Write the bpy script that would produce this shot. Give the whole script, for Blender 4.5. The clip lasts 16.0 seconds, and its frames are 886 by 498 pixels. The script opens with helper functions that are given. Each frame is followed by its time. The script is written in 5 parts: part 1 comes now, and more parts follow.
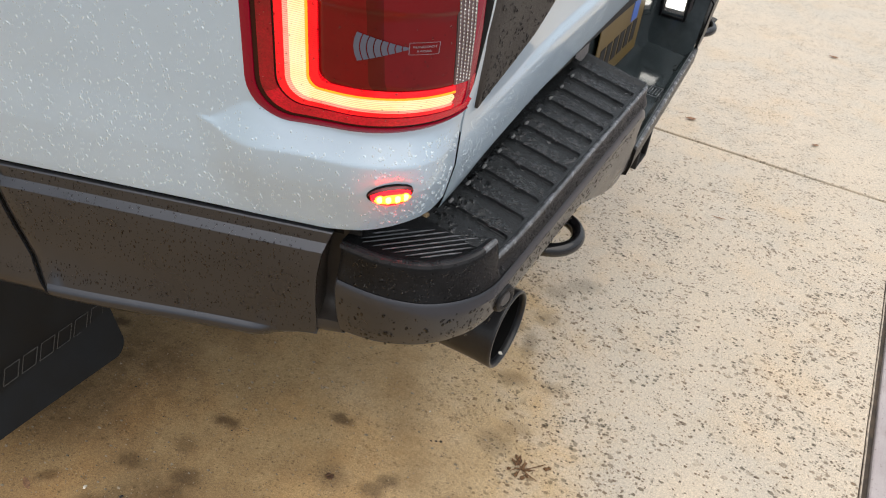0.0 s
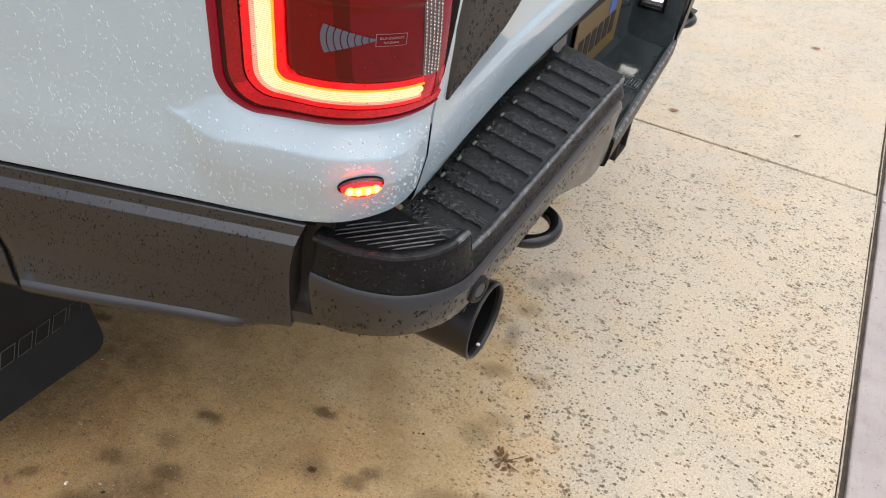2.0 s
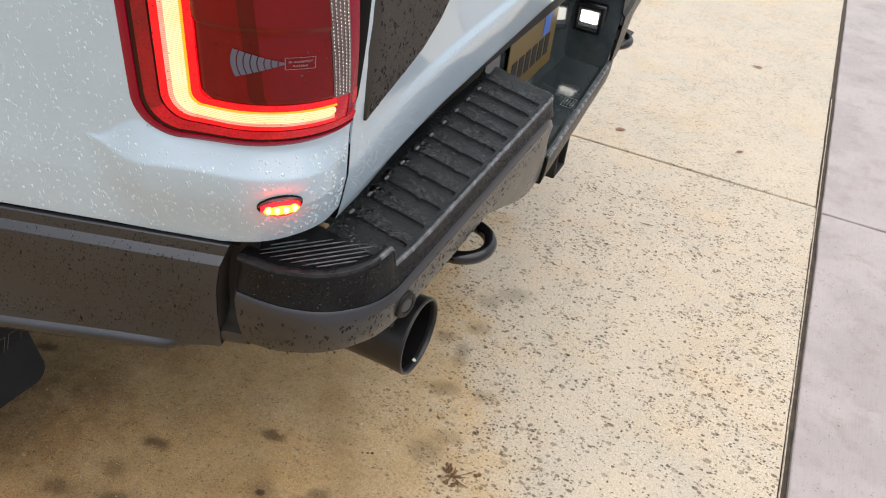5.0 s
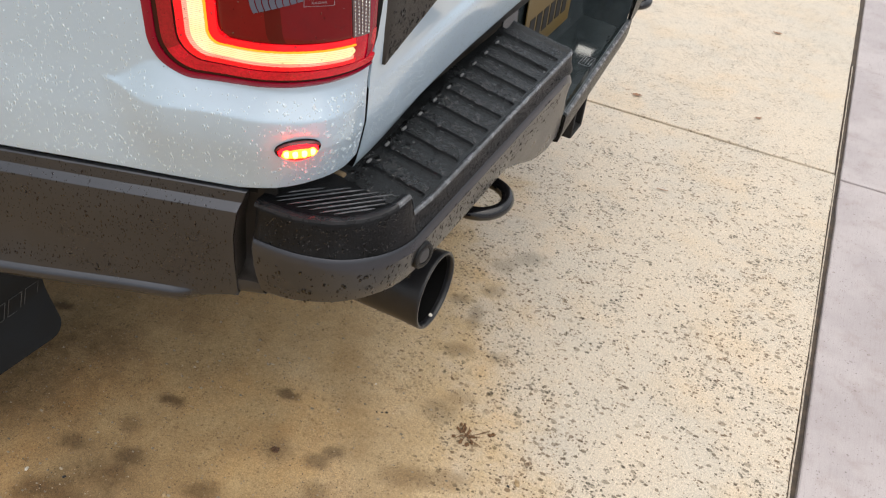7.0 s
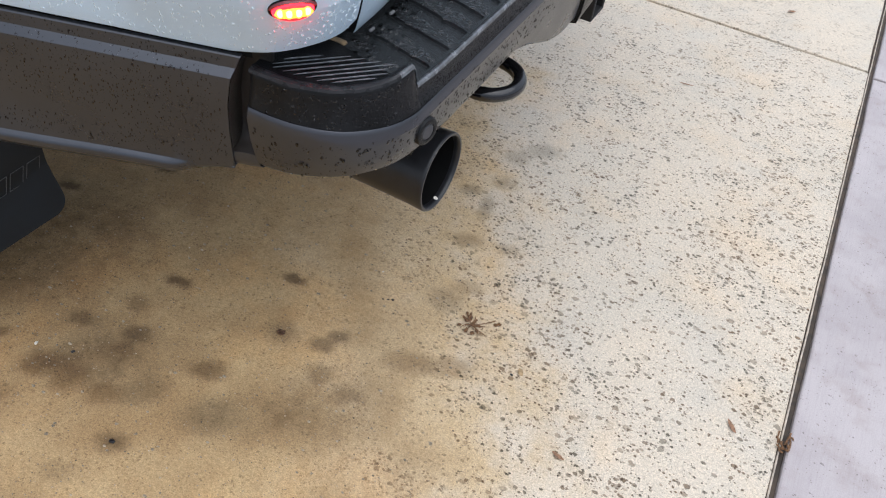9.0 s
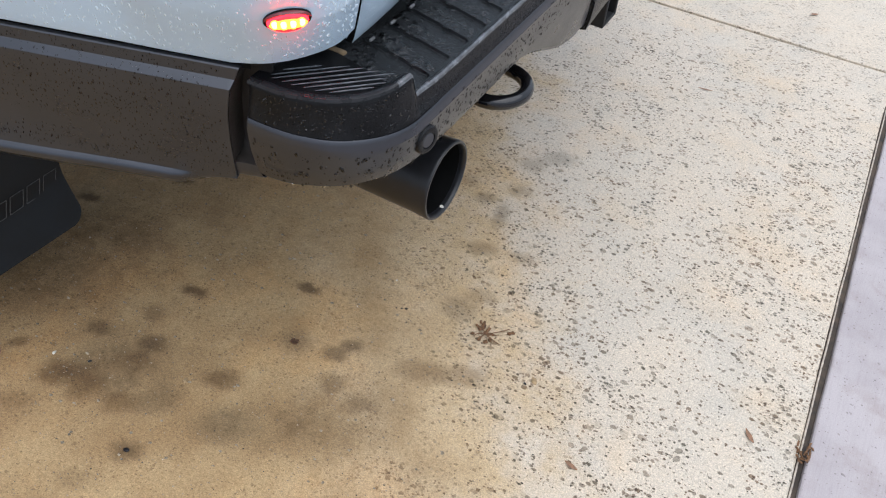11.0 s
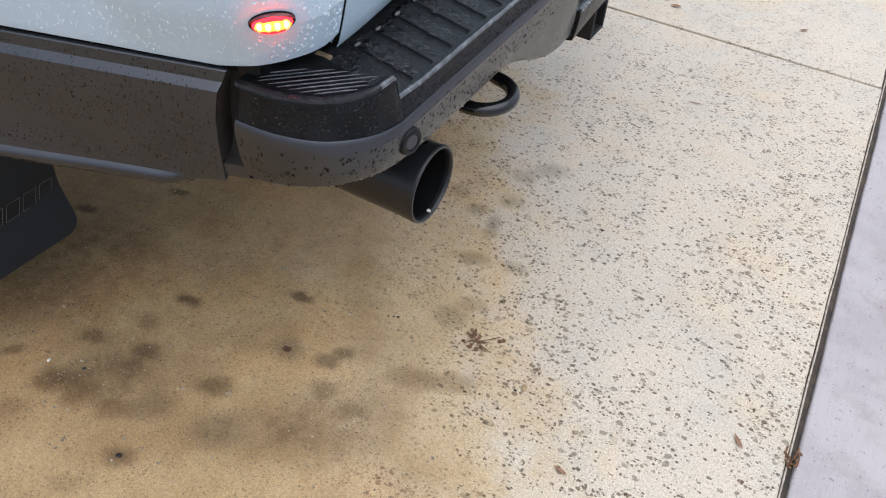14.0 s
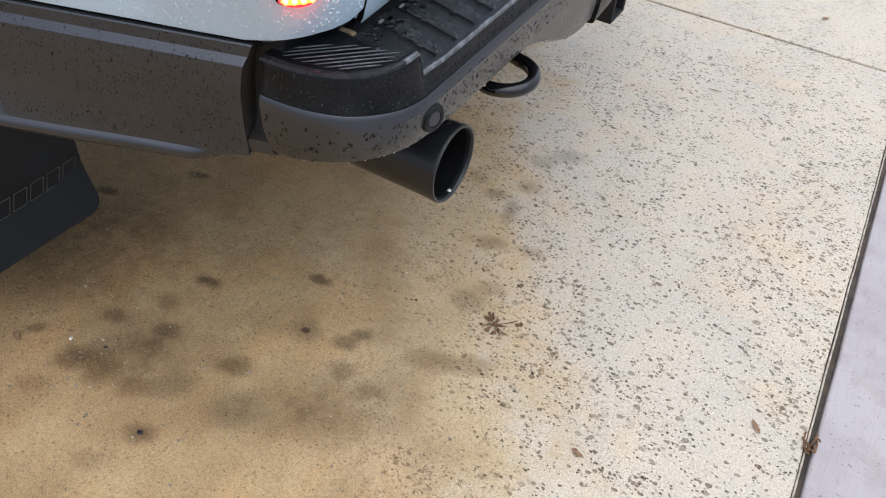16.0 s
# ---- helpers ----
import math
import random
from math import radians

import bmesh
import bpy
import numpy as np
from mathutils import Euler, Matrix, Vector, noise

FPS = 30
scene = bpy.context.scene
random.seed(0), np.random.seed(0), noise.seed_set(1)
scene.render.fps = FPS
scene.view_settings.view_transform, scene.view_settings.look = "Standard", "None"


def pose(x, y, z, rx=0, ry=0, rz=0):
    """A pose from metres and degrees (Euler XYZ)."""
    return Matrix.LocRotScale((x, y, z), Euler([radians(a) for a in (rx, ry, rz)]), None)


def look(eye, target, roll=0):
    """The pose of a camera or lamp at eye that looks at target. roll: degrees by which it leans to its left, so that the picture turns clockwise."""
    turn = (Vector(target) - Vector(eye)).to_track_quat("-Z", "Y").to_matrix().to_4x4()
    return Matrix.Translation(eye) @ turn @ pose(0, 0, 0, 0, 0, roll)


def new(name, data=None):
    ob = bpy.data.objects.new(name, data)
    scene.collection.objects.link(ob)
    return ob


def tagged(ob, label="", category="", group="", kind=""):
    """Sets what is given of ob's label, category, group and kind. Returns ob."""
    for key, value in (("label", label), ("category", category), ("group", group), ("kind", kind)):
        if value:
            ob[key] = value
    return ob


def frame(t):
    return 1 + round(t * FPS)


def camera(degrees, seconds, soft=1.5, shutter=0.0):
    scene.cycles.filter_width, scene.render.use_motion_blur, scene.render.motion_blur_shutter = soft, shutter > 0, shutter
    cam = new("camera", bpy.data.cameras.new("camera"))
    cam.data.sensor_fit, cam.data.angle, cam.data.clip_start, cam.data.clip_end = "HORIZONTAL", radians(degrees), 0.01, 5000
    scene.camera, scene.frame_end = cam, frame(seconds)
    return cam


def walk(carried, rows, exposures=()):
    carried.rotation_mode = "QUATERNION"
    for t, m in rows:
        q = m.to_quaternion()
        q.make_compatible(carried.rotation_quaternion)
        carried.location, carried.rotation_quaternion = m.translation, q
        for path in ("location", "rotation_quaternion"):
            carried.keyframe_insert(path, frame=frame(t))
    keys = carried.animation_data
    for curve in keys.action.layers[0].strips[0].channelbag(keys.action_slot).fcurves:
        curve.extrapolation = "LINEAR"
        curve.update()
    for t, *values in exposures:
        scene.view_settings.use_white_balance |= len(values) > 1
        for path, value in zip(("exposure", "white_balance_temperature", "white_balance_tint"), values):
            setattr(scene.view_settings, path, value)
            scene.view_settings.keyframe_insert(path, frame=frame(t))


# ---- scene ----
cam = camera(58.0, 16.0, soft=1.1, shutter=0.5)
PATH = [
    (0, (0.27, -0.738, 1.442), (-0.399, 0.694, 0.217), 7.0),
    (0.5, (0.274, -0.735, 1.44), (-0.385, 0.698, 0.21), 7.2),
    (1, (0.28, -0.734, 1.439), (-0.367, 0.699, 0.203), 7.3),
    (1.5, (0.288, -0.732, 1.442), (-0.355, 0.703, 0.205), 7.2),
    (2, (0.29, -0.731, 1.443), (-0.352, 0.705, 0.209), 7.1),
    (2.5, (0.295, -0.733, 1.444), (-0.351, 0.706, 0.215), 7.1),
    (3, (0.304, -0.733, 1.451), (-0.336, 0.717, 0.231), 7.2),
    (3.5, (0.322, -0.729, 1.446), (-0.289, 0.738, 0.231), 7.0),
    (4, (0.336, -0.725, 1.451), (-0.251, 0.756, 0.243), 6.9),
    (4.2, (0.344, -0.727, 1.458), (-0.243, 0.76, 0.256), 7.0),
    (6.3, (0.357, -0.733, 1.446), (-0.25, 0.772, 0.276), 7.2),
    (6.5, (0.357, -0.737, 1.438), (-0.245, 0.754, 0.249), 7.2),
    (7, (0.353, -0.742, 1.424), (-0.245, 0.714, 0.191), 7.0),
    (7.5, (0.351, -0.743, 1.412), (-0.233, 0.681, 0.135), 6.9),
    (8, (0.353, -0.739, 1.381), (-0.204, 0.614, 0.017), 7.6),
    (8.5, (0.364, -0.732, 1.38), (-0.176, 0.57, -0.039), 8.1),
    (11, (0.401, -0.706, 1.381), (-0.215, 0.571, -0.03), 5.7),
    (11.5, (0.431, -0.715, 1.393), (-0.222, 0.573, 0.008), 4.8),
    (12, (0.441, -0.72, 1.398), (-0.226, 0.596, 0.047), 4.1),
    (12.5, (0.446, -0.716, 1.387), (-0.219, 0.611, 0.046), 3.9),
    (13, (0.445, -0.72, 1.387), (-0.213, 0.601, 0.037), 4.3),
    (13.5, (0.444, -0.721, 1.382), (-0.204, 0.591, 0.018), 4.8),
    (14, (0.439, -0.725, 1.377), (-0.201, 0.581, 0.004), 5.3),
    (14.5, (0.434, -0.729, 1.372), (-0.21, 0.571, -0.005), 5.2),
    (15, (0.433, -0.734, 1.362), (-0.226, 0.555, -0.018), 4.8),
    (15.5, (0.434, -0.737, 1.361), (-0.228, 0.543, -0.025), 4.6),
    (16, (0.439, -0.745, 1.364), (-0.223, 0.534, -0.025), 4.9),
]
walk(cam, [(t, look(eye, target, roll)) for t, eye, target, roll in PATH], exposures=[(0.0, 0.20, 6650, 10), (0.5, 0.21, 6700, 10), (1.0, 0.28, 6700, 10), (7.6, 0.28, 6700, 10), (8.0, 0.26, 6400, 10), (8.6, 0.29, 5950, 10), (11.0, 0.27, 5870, 10), (16.0, 0.28, 5870, 10)])

# ---- light ----
world = bpy.data.worlds.new("overcast_sky")
scene.world = world
world.use_nodes = True
wn, wl = world.node_tree.nodes, world.node_tree.links
sky = wn.new("ShaderNodeTexSky")
sky.sky_type, sky.sun_disc = "NISHITA", False
sky.sun_elevation, sky.sun_rotation = radians(73), radians(112)
sky.air_density, sky.dust_density, sky.ozone_density = 1.0, 3.0, 1.0
grey = wn.new("ShaderNodeMix")
grey.data_type, grey.blend_type = "RGBA", "MIX"
grey.inputs[0].default_value = 0.72
wl.new(sky.outputs[0], grey.inputs[6])
# An overcast sky is about three times as bright overhead as at the horizon.
wc = wn.new("ShaderNodeTexCoord")
ws = wn.new("ShaderNodeSeparateXYZ")
wl.new(wc.outputs["Generated"], ws.inputs[0])
wr = wn.new("ShaderNodeMapRange")
wl.new(ws.outputs[2], wr.inputs[0])
wr.inputs[3].default_value, wr.inputs[4].default_value = 4.8, 9.8
wm = wn.new("ShaderNodeVectorMath")
wm.operation = "SCALE"
wm.inputs[0].default_value = (0.97, 1.0, 1.04)
wl.new(wr.outputs[0], wm.inputs["Scale"])
wl.new(wm.outputs[0], grey.inputs[7])
wl.new(grey.outputs[2], wn["Background"].inputs["Color"])
wn["Background"].inputs["Strength"].default_value = 0.13

sun_data = bpy.data.lights.new("sun", "SUN")
sun_data.energy, sun_data.angle, sun_data.color = 1.5, radians(85), (1.0, 0.96, 0.90)
sun = new("sun", sun_data)
sun.matrix_world = look((1.1, -0.5, 3.9), (0, 0, 0))

# ---- materials ----


def material(name):
    m = bpy.data.materials.new(name)
    m.use_nodes = True
    t = m.node_tree
    return m, t, t.nodes["Principled BSDF"]


def put(t, a, b):
    t.links.new(a, b)


def value(t, op, a, b=None, c=None, clamp=False):
    n = t.nodes.new("ShaderNodeMath")
    n.operation, n.use_clamp = op, clamp
    for k, v in enumerate((a, b, c)):
        if v is None:
            continue
        if isinstance(v, (int, float)):
            n.inputs[k].default_value = v
        else:
            t.links.new(v, n.inputs[k])
    return n.outputs[0]


def ramp(t, v, lo, hi, to=(0.0, 1.0)):
    n = t.nodes.new("ShaderNodeMapRange")
    n.interpolation_type = "SMOOTHSTEP"
    t.links.new(v, n.inputs[0])
    for k, x in zip((1, 2, 3, 4), (lo, hi, *to)):
        n.inputs[k].default_value = x
    return n.outputs[0]


def mix(t, f, a, b, blend="MIX"):
    n = t.nodes.new("ShaderNodeMix")
    n.data_type, n.blend_type = "RGBA", blend
    for sock, v in ((n.inputs[0], f), (n.inputs[6], a), (n.inputs[7], b)):
        if isinstance(v, tuple):
            sock.default_value = (*v, 1)
        elif isinstance(v, (int, float)):
            sock.default_value = v
        else:
            t.links.new(v, sock)
    return n.outputs[2]


def coords(t):
    return t.nodes.new("ShaderNodeTexCoord").outputs["Object"]


def noise_tex(t, vec, scale, detail=4.0, rough=0.6, out=0):
    n = t.nodes.new("ShaderNodeTexNoise")
    n.inputs["Scale"].default_value, n.inputs["Detail"].default_value, n.inputs["Roughness"].default_value = scale, detail, rough
    t.links.new(vec, n.inputs["Vector"])
    return n.outputs[out]


def bump(t, bsdf, height, strength, distance, before=None):
    n = t.nodes.new("ShaderNodeBump")
    n.inputs["Strength"].default_value, n.inputs["Distance"].default_value = strength, distance
    t.links.new(height, n.inputs["Height"])
    if before is not None:
        t.links.new(before, n.inputs["Normal"])
    t.links.new(n.outputs[0], bsdf.inputs["Normal"])
    return n.outputs[0]


def surface(name, colour, rough, metal=0.0, coat=0.0, gloss=0.5, grain=0.0, grain_scale=400.0, vary=0.12, vary_scale=9.0, coat_rough=0.05):
    m, t, b = material(name)
    c = coords(t)
    n1 = noise_tex(t, c, vary_scale, 5)
    n2 = noise_tex(t, c, grain_scale, 2)
    dark = tuple(x * (1 - vary) for x in colour)
    light = tuple(min(1, x * (1 + vary)) for x in colour)
    put(t, mix(t, ramp(t, n1, 0.3, 0.7), dark, light), b.inputs["Base Color"])
    put(t, ramp(t, n1, 0.25, 0.75, (rough * 0.85, min(1, rough * 1.15))), b.inputs["Roughness"])
    b.inputs["Metallic"].default_value, b.inputs["Specular IOR Level"].default_value = metal, gloss
    b.inputs["Coat Weight"].default_value, b.inputs["Coat Roughness"].default_value = coat, coat_rough
    if grain:
        bump(t, b, n2, grain, 0.001)
    return m


def glowing(name, colour, strength, rough=0.25):
    m, t, b = material(name)
    b.inputs["Base Color"].default_value = (*(0.4 * x for x in colour), 1)
    b.inputs["Roughness"].default_value = rough
    b.inputs["Specular IOR Level"].default_value = 0.25
    b.inputs["Emission Color"].default_value = (*colour, 1)
    b.inputs["Emission Strength"].default_value = strength
    return m


WHITE = surface("white_car_paint", (0.436, 0.547, 0.642), 0.32, coat=0.9, vary=0.02, grain=0.02, grain_scale=900)
TRIM = surface("grey_brown_metallic_paint", (0.065, 0.0675, 0.0755), 0.30, metal=0.72, coat=0.0, vary=0.06, grain=0.06, grain_scale=1500)
PLASTIC = surface("black_grained_plastic", (0.0055, 0.0060, 0.0068), 0.34, gloss=0.19, vary=0.45, grain=0.35, grain_scale=1300, vary_scale=26)
PAD = surface("black_step_rubber", (0.0100, 0.0116, 0.0126), 0.25, gloss=0.30, vary=0.3, grain=0.5, grain_scale=1000, vary_scale=20)
# These two are lighter than the black plastic: sky sheen on rounded edges, painted in.
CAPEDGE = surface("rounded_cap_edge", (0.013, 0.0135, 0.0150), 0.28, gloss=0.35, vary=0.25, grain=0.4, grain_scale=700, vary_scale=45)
EDGE = surface("scuffed_rubber_painted_sheen", (0.105, 0.113, 0.122), 0.26, vary=0.35, grain=0.6, grain_scale=500, vary_scale=60)
BLACK = surface("matt_black_underside", (0.008, 0.008, 0.008), 0.7, vary=0.3)
WETBLACK = surface("wet_black_plastic", (0.029, 0.037, 0.040), 0.07, gloss=0.4, vary=0.3, vary_scale=16, grain=0.08, grain_scale=300)
PANEL = surface("dark_brown_plastic", (0.037, 0.032, 0.027), 0.5, gloss=0.3, vary=0.1, grain=0.3, grain_scale=1200)
LINER = surface("dark_brown_gap_liner", (0.030, 0.0255, 0.0225), 0.40, gloss=0.4, vary=0.3, vary_scale=30)
GAP = surface("black_rubber_and_gap_shade", (0.004, 0.004, 0.004), 0.7, gloss=0.08, vary=0.2)
TIPMAT = surface("satin_black_exhaust", (0.012, 0.0125, 0.0145), 0.34, gloss=0.4, metal=0.05, vary=0.25, grain=0.05, grain_scale=300, vary_scale=25)
SOOT = surface("exhaust_soot", (0.003, 0.003, 0.003), 0.7, gloss=0.1, vary=0.3)
GLOSSBLACK = surface("gloss_black_steel", (0.006, 0.006, 0.007), 0.13, gloss=0.4, coat=0.3, vary=0.2)
FLAP = surface("mud_flap_rubber", (0.0080, 0.0103, 0.0130), 0.55, gloss=0.25, vary=0.25, grain=0.25, grain_scale=700, vary_scale=12)
FLAPLINE = surface("raised_flap_marks", (0.058, 0.059, 0.060), 0.5, vary=0.1)
LENSDEEP = surface("deeper_red_lens", (0.088, 0.0022, 0.003), 0.12, coat=0.2, gloss=0.2, vary=0.1, vary_scale=18)
LENS = surface("deep_red_lens", (0.160, 0.0042, 0.0055), 0.14, coat=0.1, gloss=0.2, coat_rough=0.03, vary=0.1, vary_scale=18)

LAMPBLACK = surface("smoked_lamp_housing", (0.006, 0.002, 0.002), 0.2, coat=0.2, gloss=0.2, vary=0.2)
CHROME = surface("lamp_reflector", (0.75, 0.72, 0.7), 0.22, metal=0.9, vary=0.15, grain=0.9, grain_scale=420)
DECAL = surface("pale_grey_print", (0.095, 0.105, 0.150), 0.45, vary=0.05)
CAPTION = surface("white_print", (0.23, 0.215, 0.24), 0.45, vary=0.05)
SMOKERED = surface("smoked_red_rim", (0.032, 0.0012, 0.0018), 0.2, coat=0.2, gloss=0.2, vary=0.2)
PLATE = surface("number_plate_yellow", (0.13, 0.085, 0.02), 0.4, vary=0.1)
PLATEBLUE = surface("number_plate_blue", (0.04, 0.12, 0.45), 0.4, vary=0.1)
TWIG = surface("dry_brown_twig", (0.165, 0.085, 0.038), 0.8, vary=0.5, vary_scale=200)
LEAF = surface("dry_leaf", (0.27, 0.145, 0.08), 0.7, vary=0.4, vary_scale=150)
BITS = surface("dark_grit", (0.05, 0.04, 0.03), 0.8, vary=0.6, vary_scale=120)
PALEBITS = surface("pale_grit", (0.70, 0.66, 0.58), 0.8, vary=0.2, vary_scale=120)
ARRISLIGHT = surface("pale_arris_highlight", (0.42, 0.36, 0.29), 0.7, vary=0.35, vary_scale=60)
FILLER = surface("expansion_joint_filler", (0.060, 0.044, 0.031), 0.8, vary=0.55, vary_scale=30, grain=0.5)


def led_material(name, low, high, dim, lit):
    """Lit light guide: fine ribs across a warm glow."""
    m, t, b = material(name)
    c = coords(t)
    w = t.nodes.new("ShaderNodeTexWave")
    w.bands_direction = "Z"
    w.inputs["Scale"].default_value = 140
    put(t, c, w.inputs["Vector"])
    n = noise_tex(t, c, 30, 2)
    put(t, mix(t, ramp(t, n, 0.35, 0.65), low, high), b.inputs["Emission Color"])
    put(t, ramp(t, w.outputs["Fac"], 0.0, 1.0, (dim, lit)), b.inputs["Emission Strength"])
    b.inputs["Base Color"].default_value = (*(0.5 * x for x in low), 1)
    b.inputs["Roughness"].default_value = 0.2
    return m


LED, LEDPINK = led_material("lit_light_guide", (1.0, 0.76, 0.36), (1.0, 0.86, 0.52), 0.42, 0.94), led_material("pink_guide_fringe", (1.0, 0.30, 0.22), (1.0, 0.46, 0.34), 0.30, 0.95)
LENSDARK = glowing("lit_crimson_rim", (0.30, 0.000, 0.020), 0.30)
TAB = surface("pale_worn_plastic", (0.150, 0.153, 0.156), 0.4, vary=0.15, vary_scale=120)
LEDEDGE = glowing("amber_guide_edge", (1.0, 0.30, 0.02), 1.2)
REDGLOW = led_material("lit_red_lens", (0.86, 0.003, 0.012), (1.0, 0.010, 0.018), 0.48, 0.86)


def facets(name, low, high):
    """Red reflector moulded in fine facets."""
    m, t, b = material(name)
    v = t.nodes.new("ShaderNodeTexVoronoi")
    v.inputs["Scale"].default_value = 640
    put(t, coords(t), v.inputs["Vector"])
    rnd = t.nodes.new("ShaderNodeSeparateColor")
    put(t, v.outputs["Color"], rnd.inputs[0])
    n = noise_tex(t, coords(t), 26, 3)
    b.inputs["Base Color"].default_value = (0.14, 0.002, 0.006, 1)
    b.inputs["Roughness"].default_value = 0.16
    b.inputs["Emission Color"].default_value = (0.55, 0.0, 0.014, 1)
    put(t, value(t, "MULTIPLY", ramp(t, rnd.outputs[0], 0.0, 1.0, (0.55, 1.0)), ramp(t, n, 0.3, 0.7, (low, high))), b.inputs["Emission Strength"])
    bump(t, b, v.outputs["Distance"], 0.2, 0.001)
    return m


REDFACET, DIMFACET = facets("faceted_red_reflector", 0.60, 0.95), facets("dim_faceted_red_reflector", 0.10, 0.36)
MARKRED = glowing("lit_marker_lens", (1.0, 0.004, 0.004), 9.0)
MARKDIM = glowing("dim_marker_lens", (0.90, 0.0015, 0.003), 26.0)
MARKDOT = glowing("marker_diode", (1.0, 0.30, 0.03), 2.8)
MARKCORE = glowing("marker_diode_core", (1.0, 0.70, 0.20), 3.4)
VISOR = surface("dark_red_marker_hood", (0.15, 0.020, 0.025), 0.25, coat=0.2, vary=0.2)
LAMPWHITE = glowing("lit_plate_lamp", (1.0, 0.98, 0.92), 3.0)


def drop_material(name, dark, ior=1.5):
    m, t, b = material(name)
    out = t.nodes["Material Output"]
    clear = t.nodes.new("ShaderNodeBsdfTransparent")
    clear.inputs[0].default_value = (*dark, 1)
    gloss = t.nodes.new("ShaderNodeBsdfGlossy")
    gloss.inputs["Roughness"].default_value = 0.03
    fres = t.nodes.new("ShaderNodeFresnel")
    fres.inputs[0].default_value = ior
    ms = t.nodes.new("ShaderNodeMixShader")
    put(t, fres.outputs[0], ms.inputs[0])
    put(t, clear.outputs[0], ms.inputs[1])
    put(t, gloss.outputs[0], ms.inputs[2])
    put(t, ms.outputs[0], out.inputs["Surface"])
    return m


DROPDARK = drop_material("rain_bead_on_black", (0.28, 0.28, 0.28))
PUDDLE = drop_material("rain_puddle", (0.38, 0.38, 0.38), 1.62)
DROPTRIM = drop_material("rain_bead_on_trim", (0.46, 0.45, 0.44))
DROPLENS = drop_material("rain_bead_on_lens", (0.62, 0.62, 0.62))


def white_bead():
    """Beads whose pale, half-opaque colour stands in for sky light gathered by the water."""
    m, t, b = material("rain_bead")
    b.inputs["Base Color"].default_value = (0.84, 0.95, 1.0, 1)
    b.inputs["Roughness"].default_value = 0.03
    b.inputs["Specular IOR Level"].default_value = 0.9
    b.inputs["Alpha"].default_value = 0.47
    return m


DROP = white_bead()


def pits(t, c, col, layers, many):
    """Salt pits and bare aggregate: each layer is scale, share, size, strength, paleness. many: how pitted each place is."""
    depth = None
    near = ramp(t, noise_tex(t, c, 2.7, 3), 0.36, 0.62, (0.45, 1.20))
    crowd = value(t, "MULTIPLY", near, ramp(t, noise_tex(t, c, 15, 3), 0.40, 0.62, (0.35, 1.50)))
    for n, (scale, share, size, strong, pale) in enumerate(layers):
        warp = t.nodes.new("ShaderNodeVectorMath")
        warp.operation = "MULTIPLY_ADD"
        put(t, noise_tex(t, c, 2.0 * scale, 2, 0.6, 1), warp.inputs[0])
        warp.inputs[1].default_value = (0.50 / scale, 0.50 / scale, 0.0)
        put(t, c, warp.inputs[2])
        mp = t.nodes.new("ShaderNodeMapping")
        mp.inputs["Rotation"].default_value = (0, 0, 0.5 + 0.9 * n)
        mp.inputs["Scale"].default_value = (1.0, 1.35, 1.0)
        put(t, warp.outputs[0], mp.inputs[0])
        v = t.nodes.new("ShaderNodeTexVoronoi")
        v.voronoi_dimensions = "2D"
        v.inputs["Scale"].default_value = scale
        put(t, mp.outputs[0], v.inputs["Vector"])
        rnd = t.nodes.new("ShaderNodeSeparateColor")
        put(t, v.outputs["Color"], rnd.inputs[0])
        there = value(t, "LESS_THAN", rnd.outputs[0], value(t, "MULTIPLY", crowd, share))
        rad = value(t, "MULTIPLY_ADD", value(t, "POWER", rnd.outputs[1], 1.5), size * 0.85, size * 0.42)
        spot = value(t, "SUBTRACT", 1.0, value(t, "DIVIDE", v.outputs["Distance"], rad), clamp=True)
        spot = ramp(t, value(t, "MULTIPLY", spot, there), 0.03, 0.32)
        shade = value(t, "MULTIPLY", spot, value(t, "MULTIPLY_ADD", rnd.outputs[2], 0.45, 0.55))
        shade = value(t, "MULTIPLY", value(t, "MULTIPLY", shade, strong), many)
        dark = mix(t, ramp(t, noise_tex(t, c, 8, 2), 0.4, 0.6), (0.130, 0.122, 0.095), (0.235, 0.155, 0.088))
        tint = mix(t, value(t, "MULTIPLY", rnd.outputs[1], pale), dark, (0.66, 0.64, 0.60))
        col = mix(t, shade, col, mix(t, 1.0, col, tint, "MULTIPLY"))
        depth = shade if depth is None else value(t, "MAXIMUM", depth, shade)
    return col, depth


def grain(t, c, col, scale, low, high, rough=0.7):
    """Fine sand: the colour swings between two multiples of itself."""
    n = noise_tex(t, c, scale, 3, rough)
    f = mix(t, ramp(t, n, 0.36, 0.64), (low, low, low), (high, high, high))
    return mix(t, 1.0, col, f, "MULTIPLY"), n


def warped(t, c, scale, size):
    n = t.nodes.new("ShaderNodeVectorMath")
    n.operation = "MULTIPLY_ADD"
    put(t, noise_tex(t, c, scale, 5, 0.65, 1), n.inputs[0])
    n.inputs[1].default_value = (size, size, 0.0)
    put(t, c, n.inputs[2])
    return n.outputs[0]


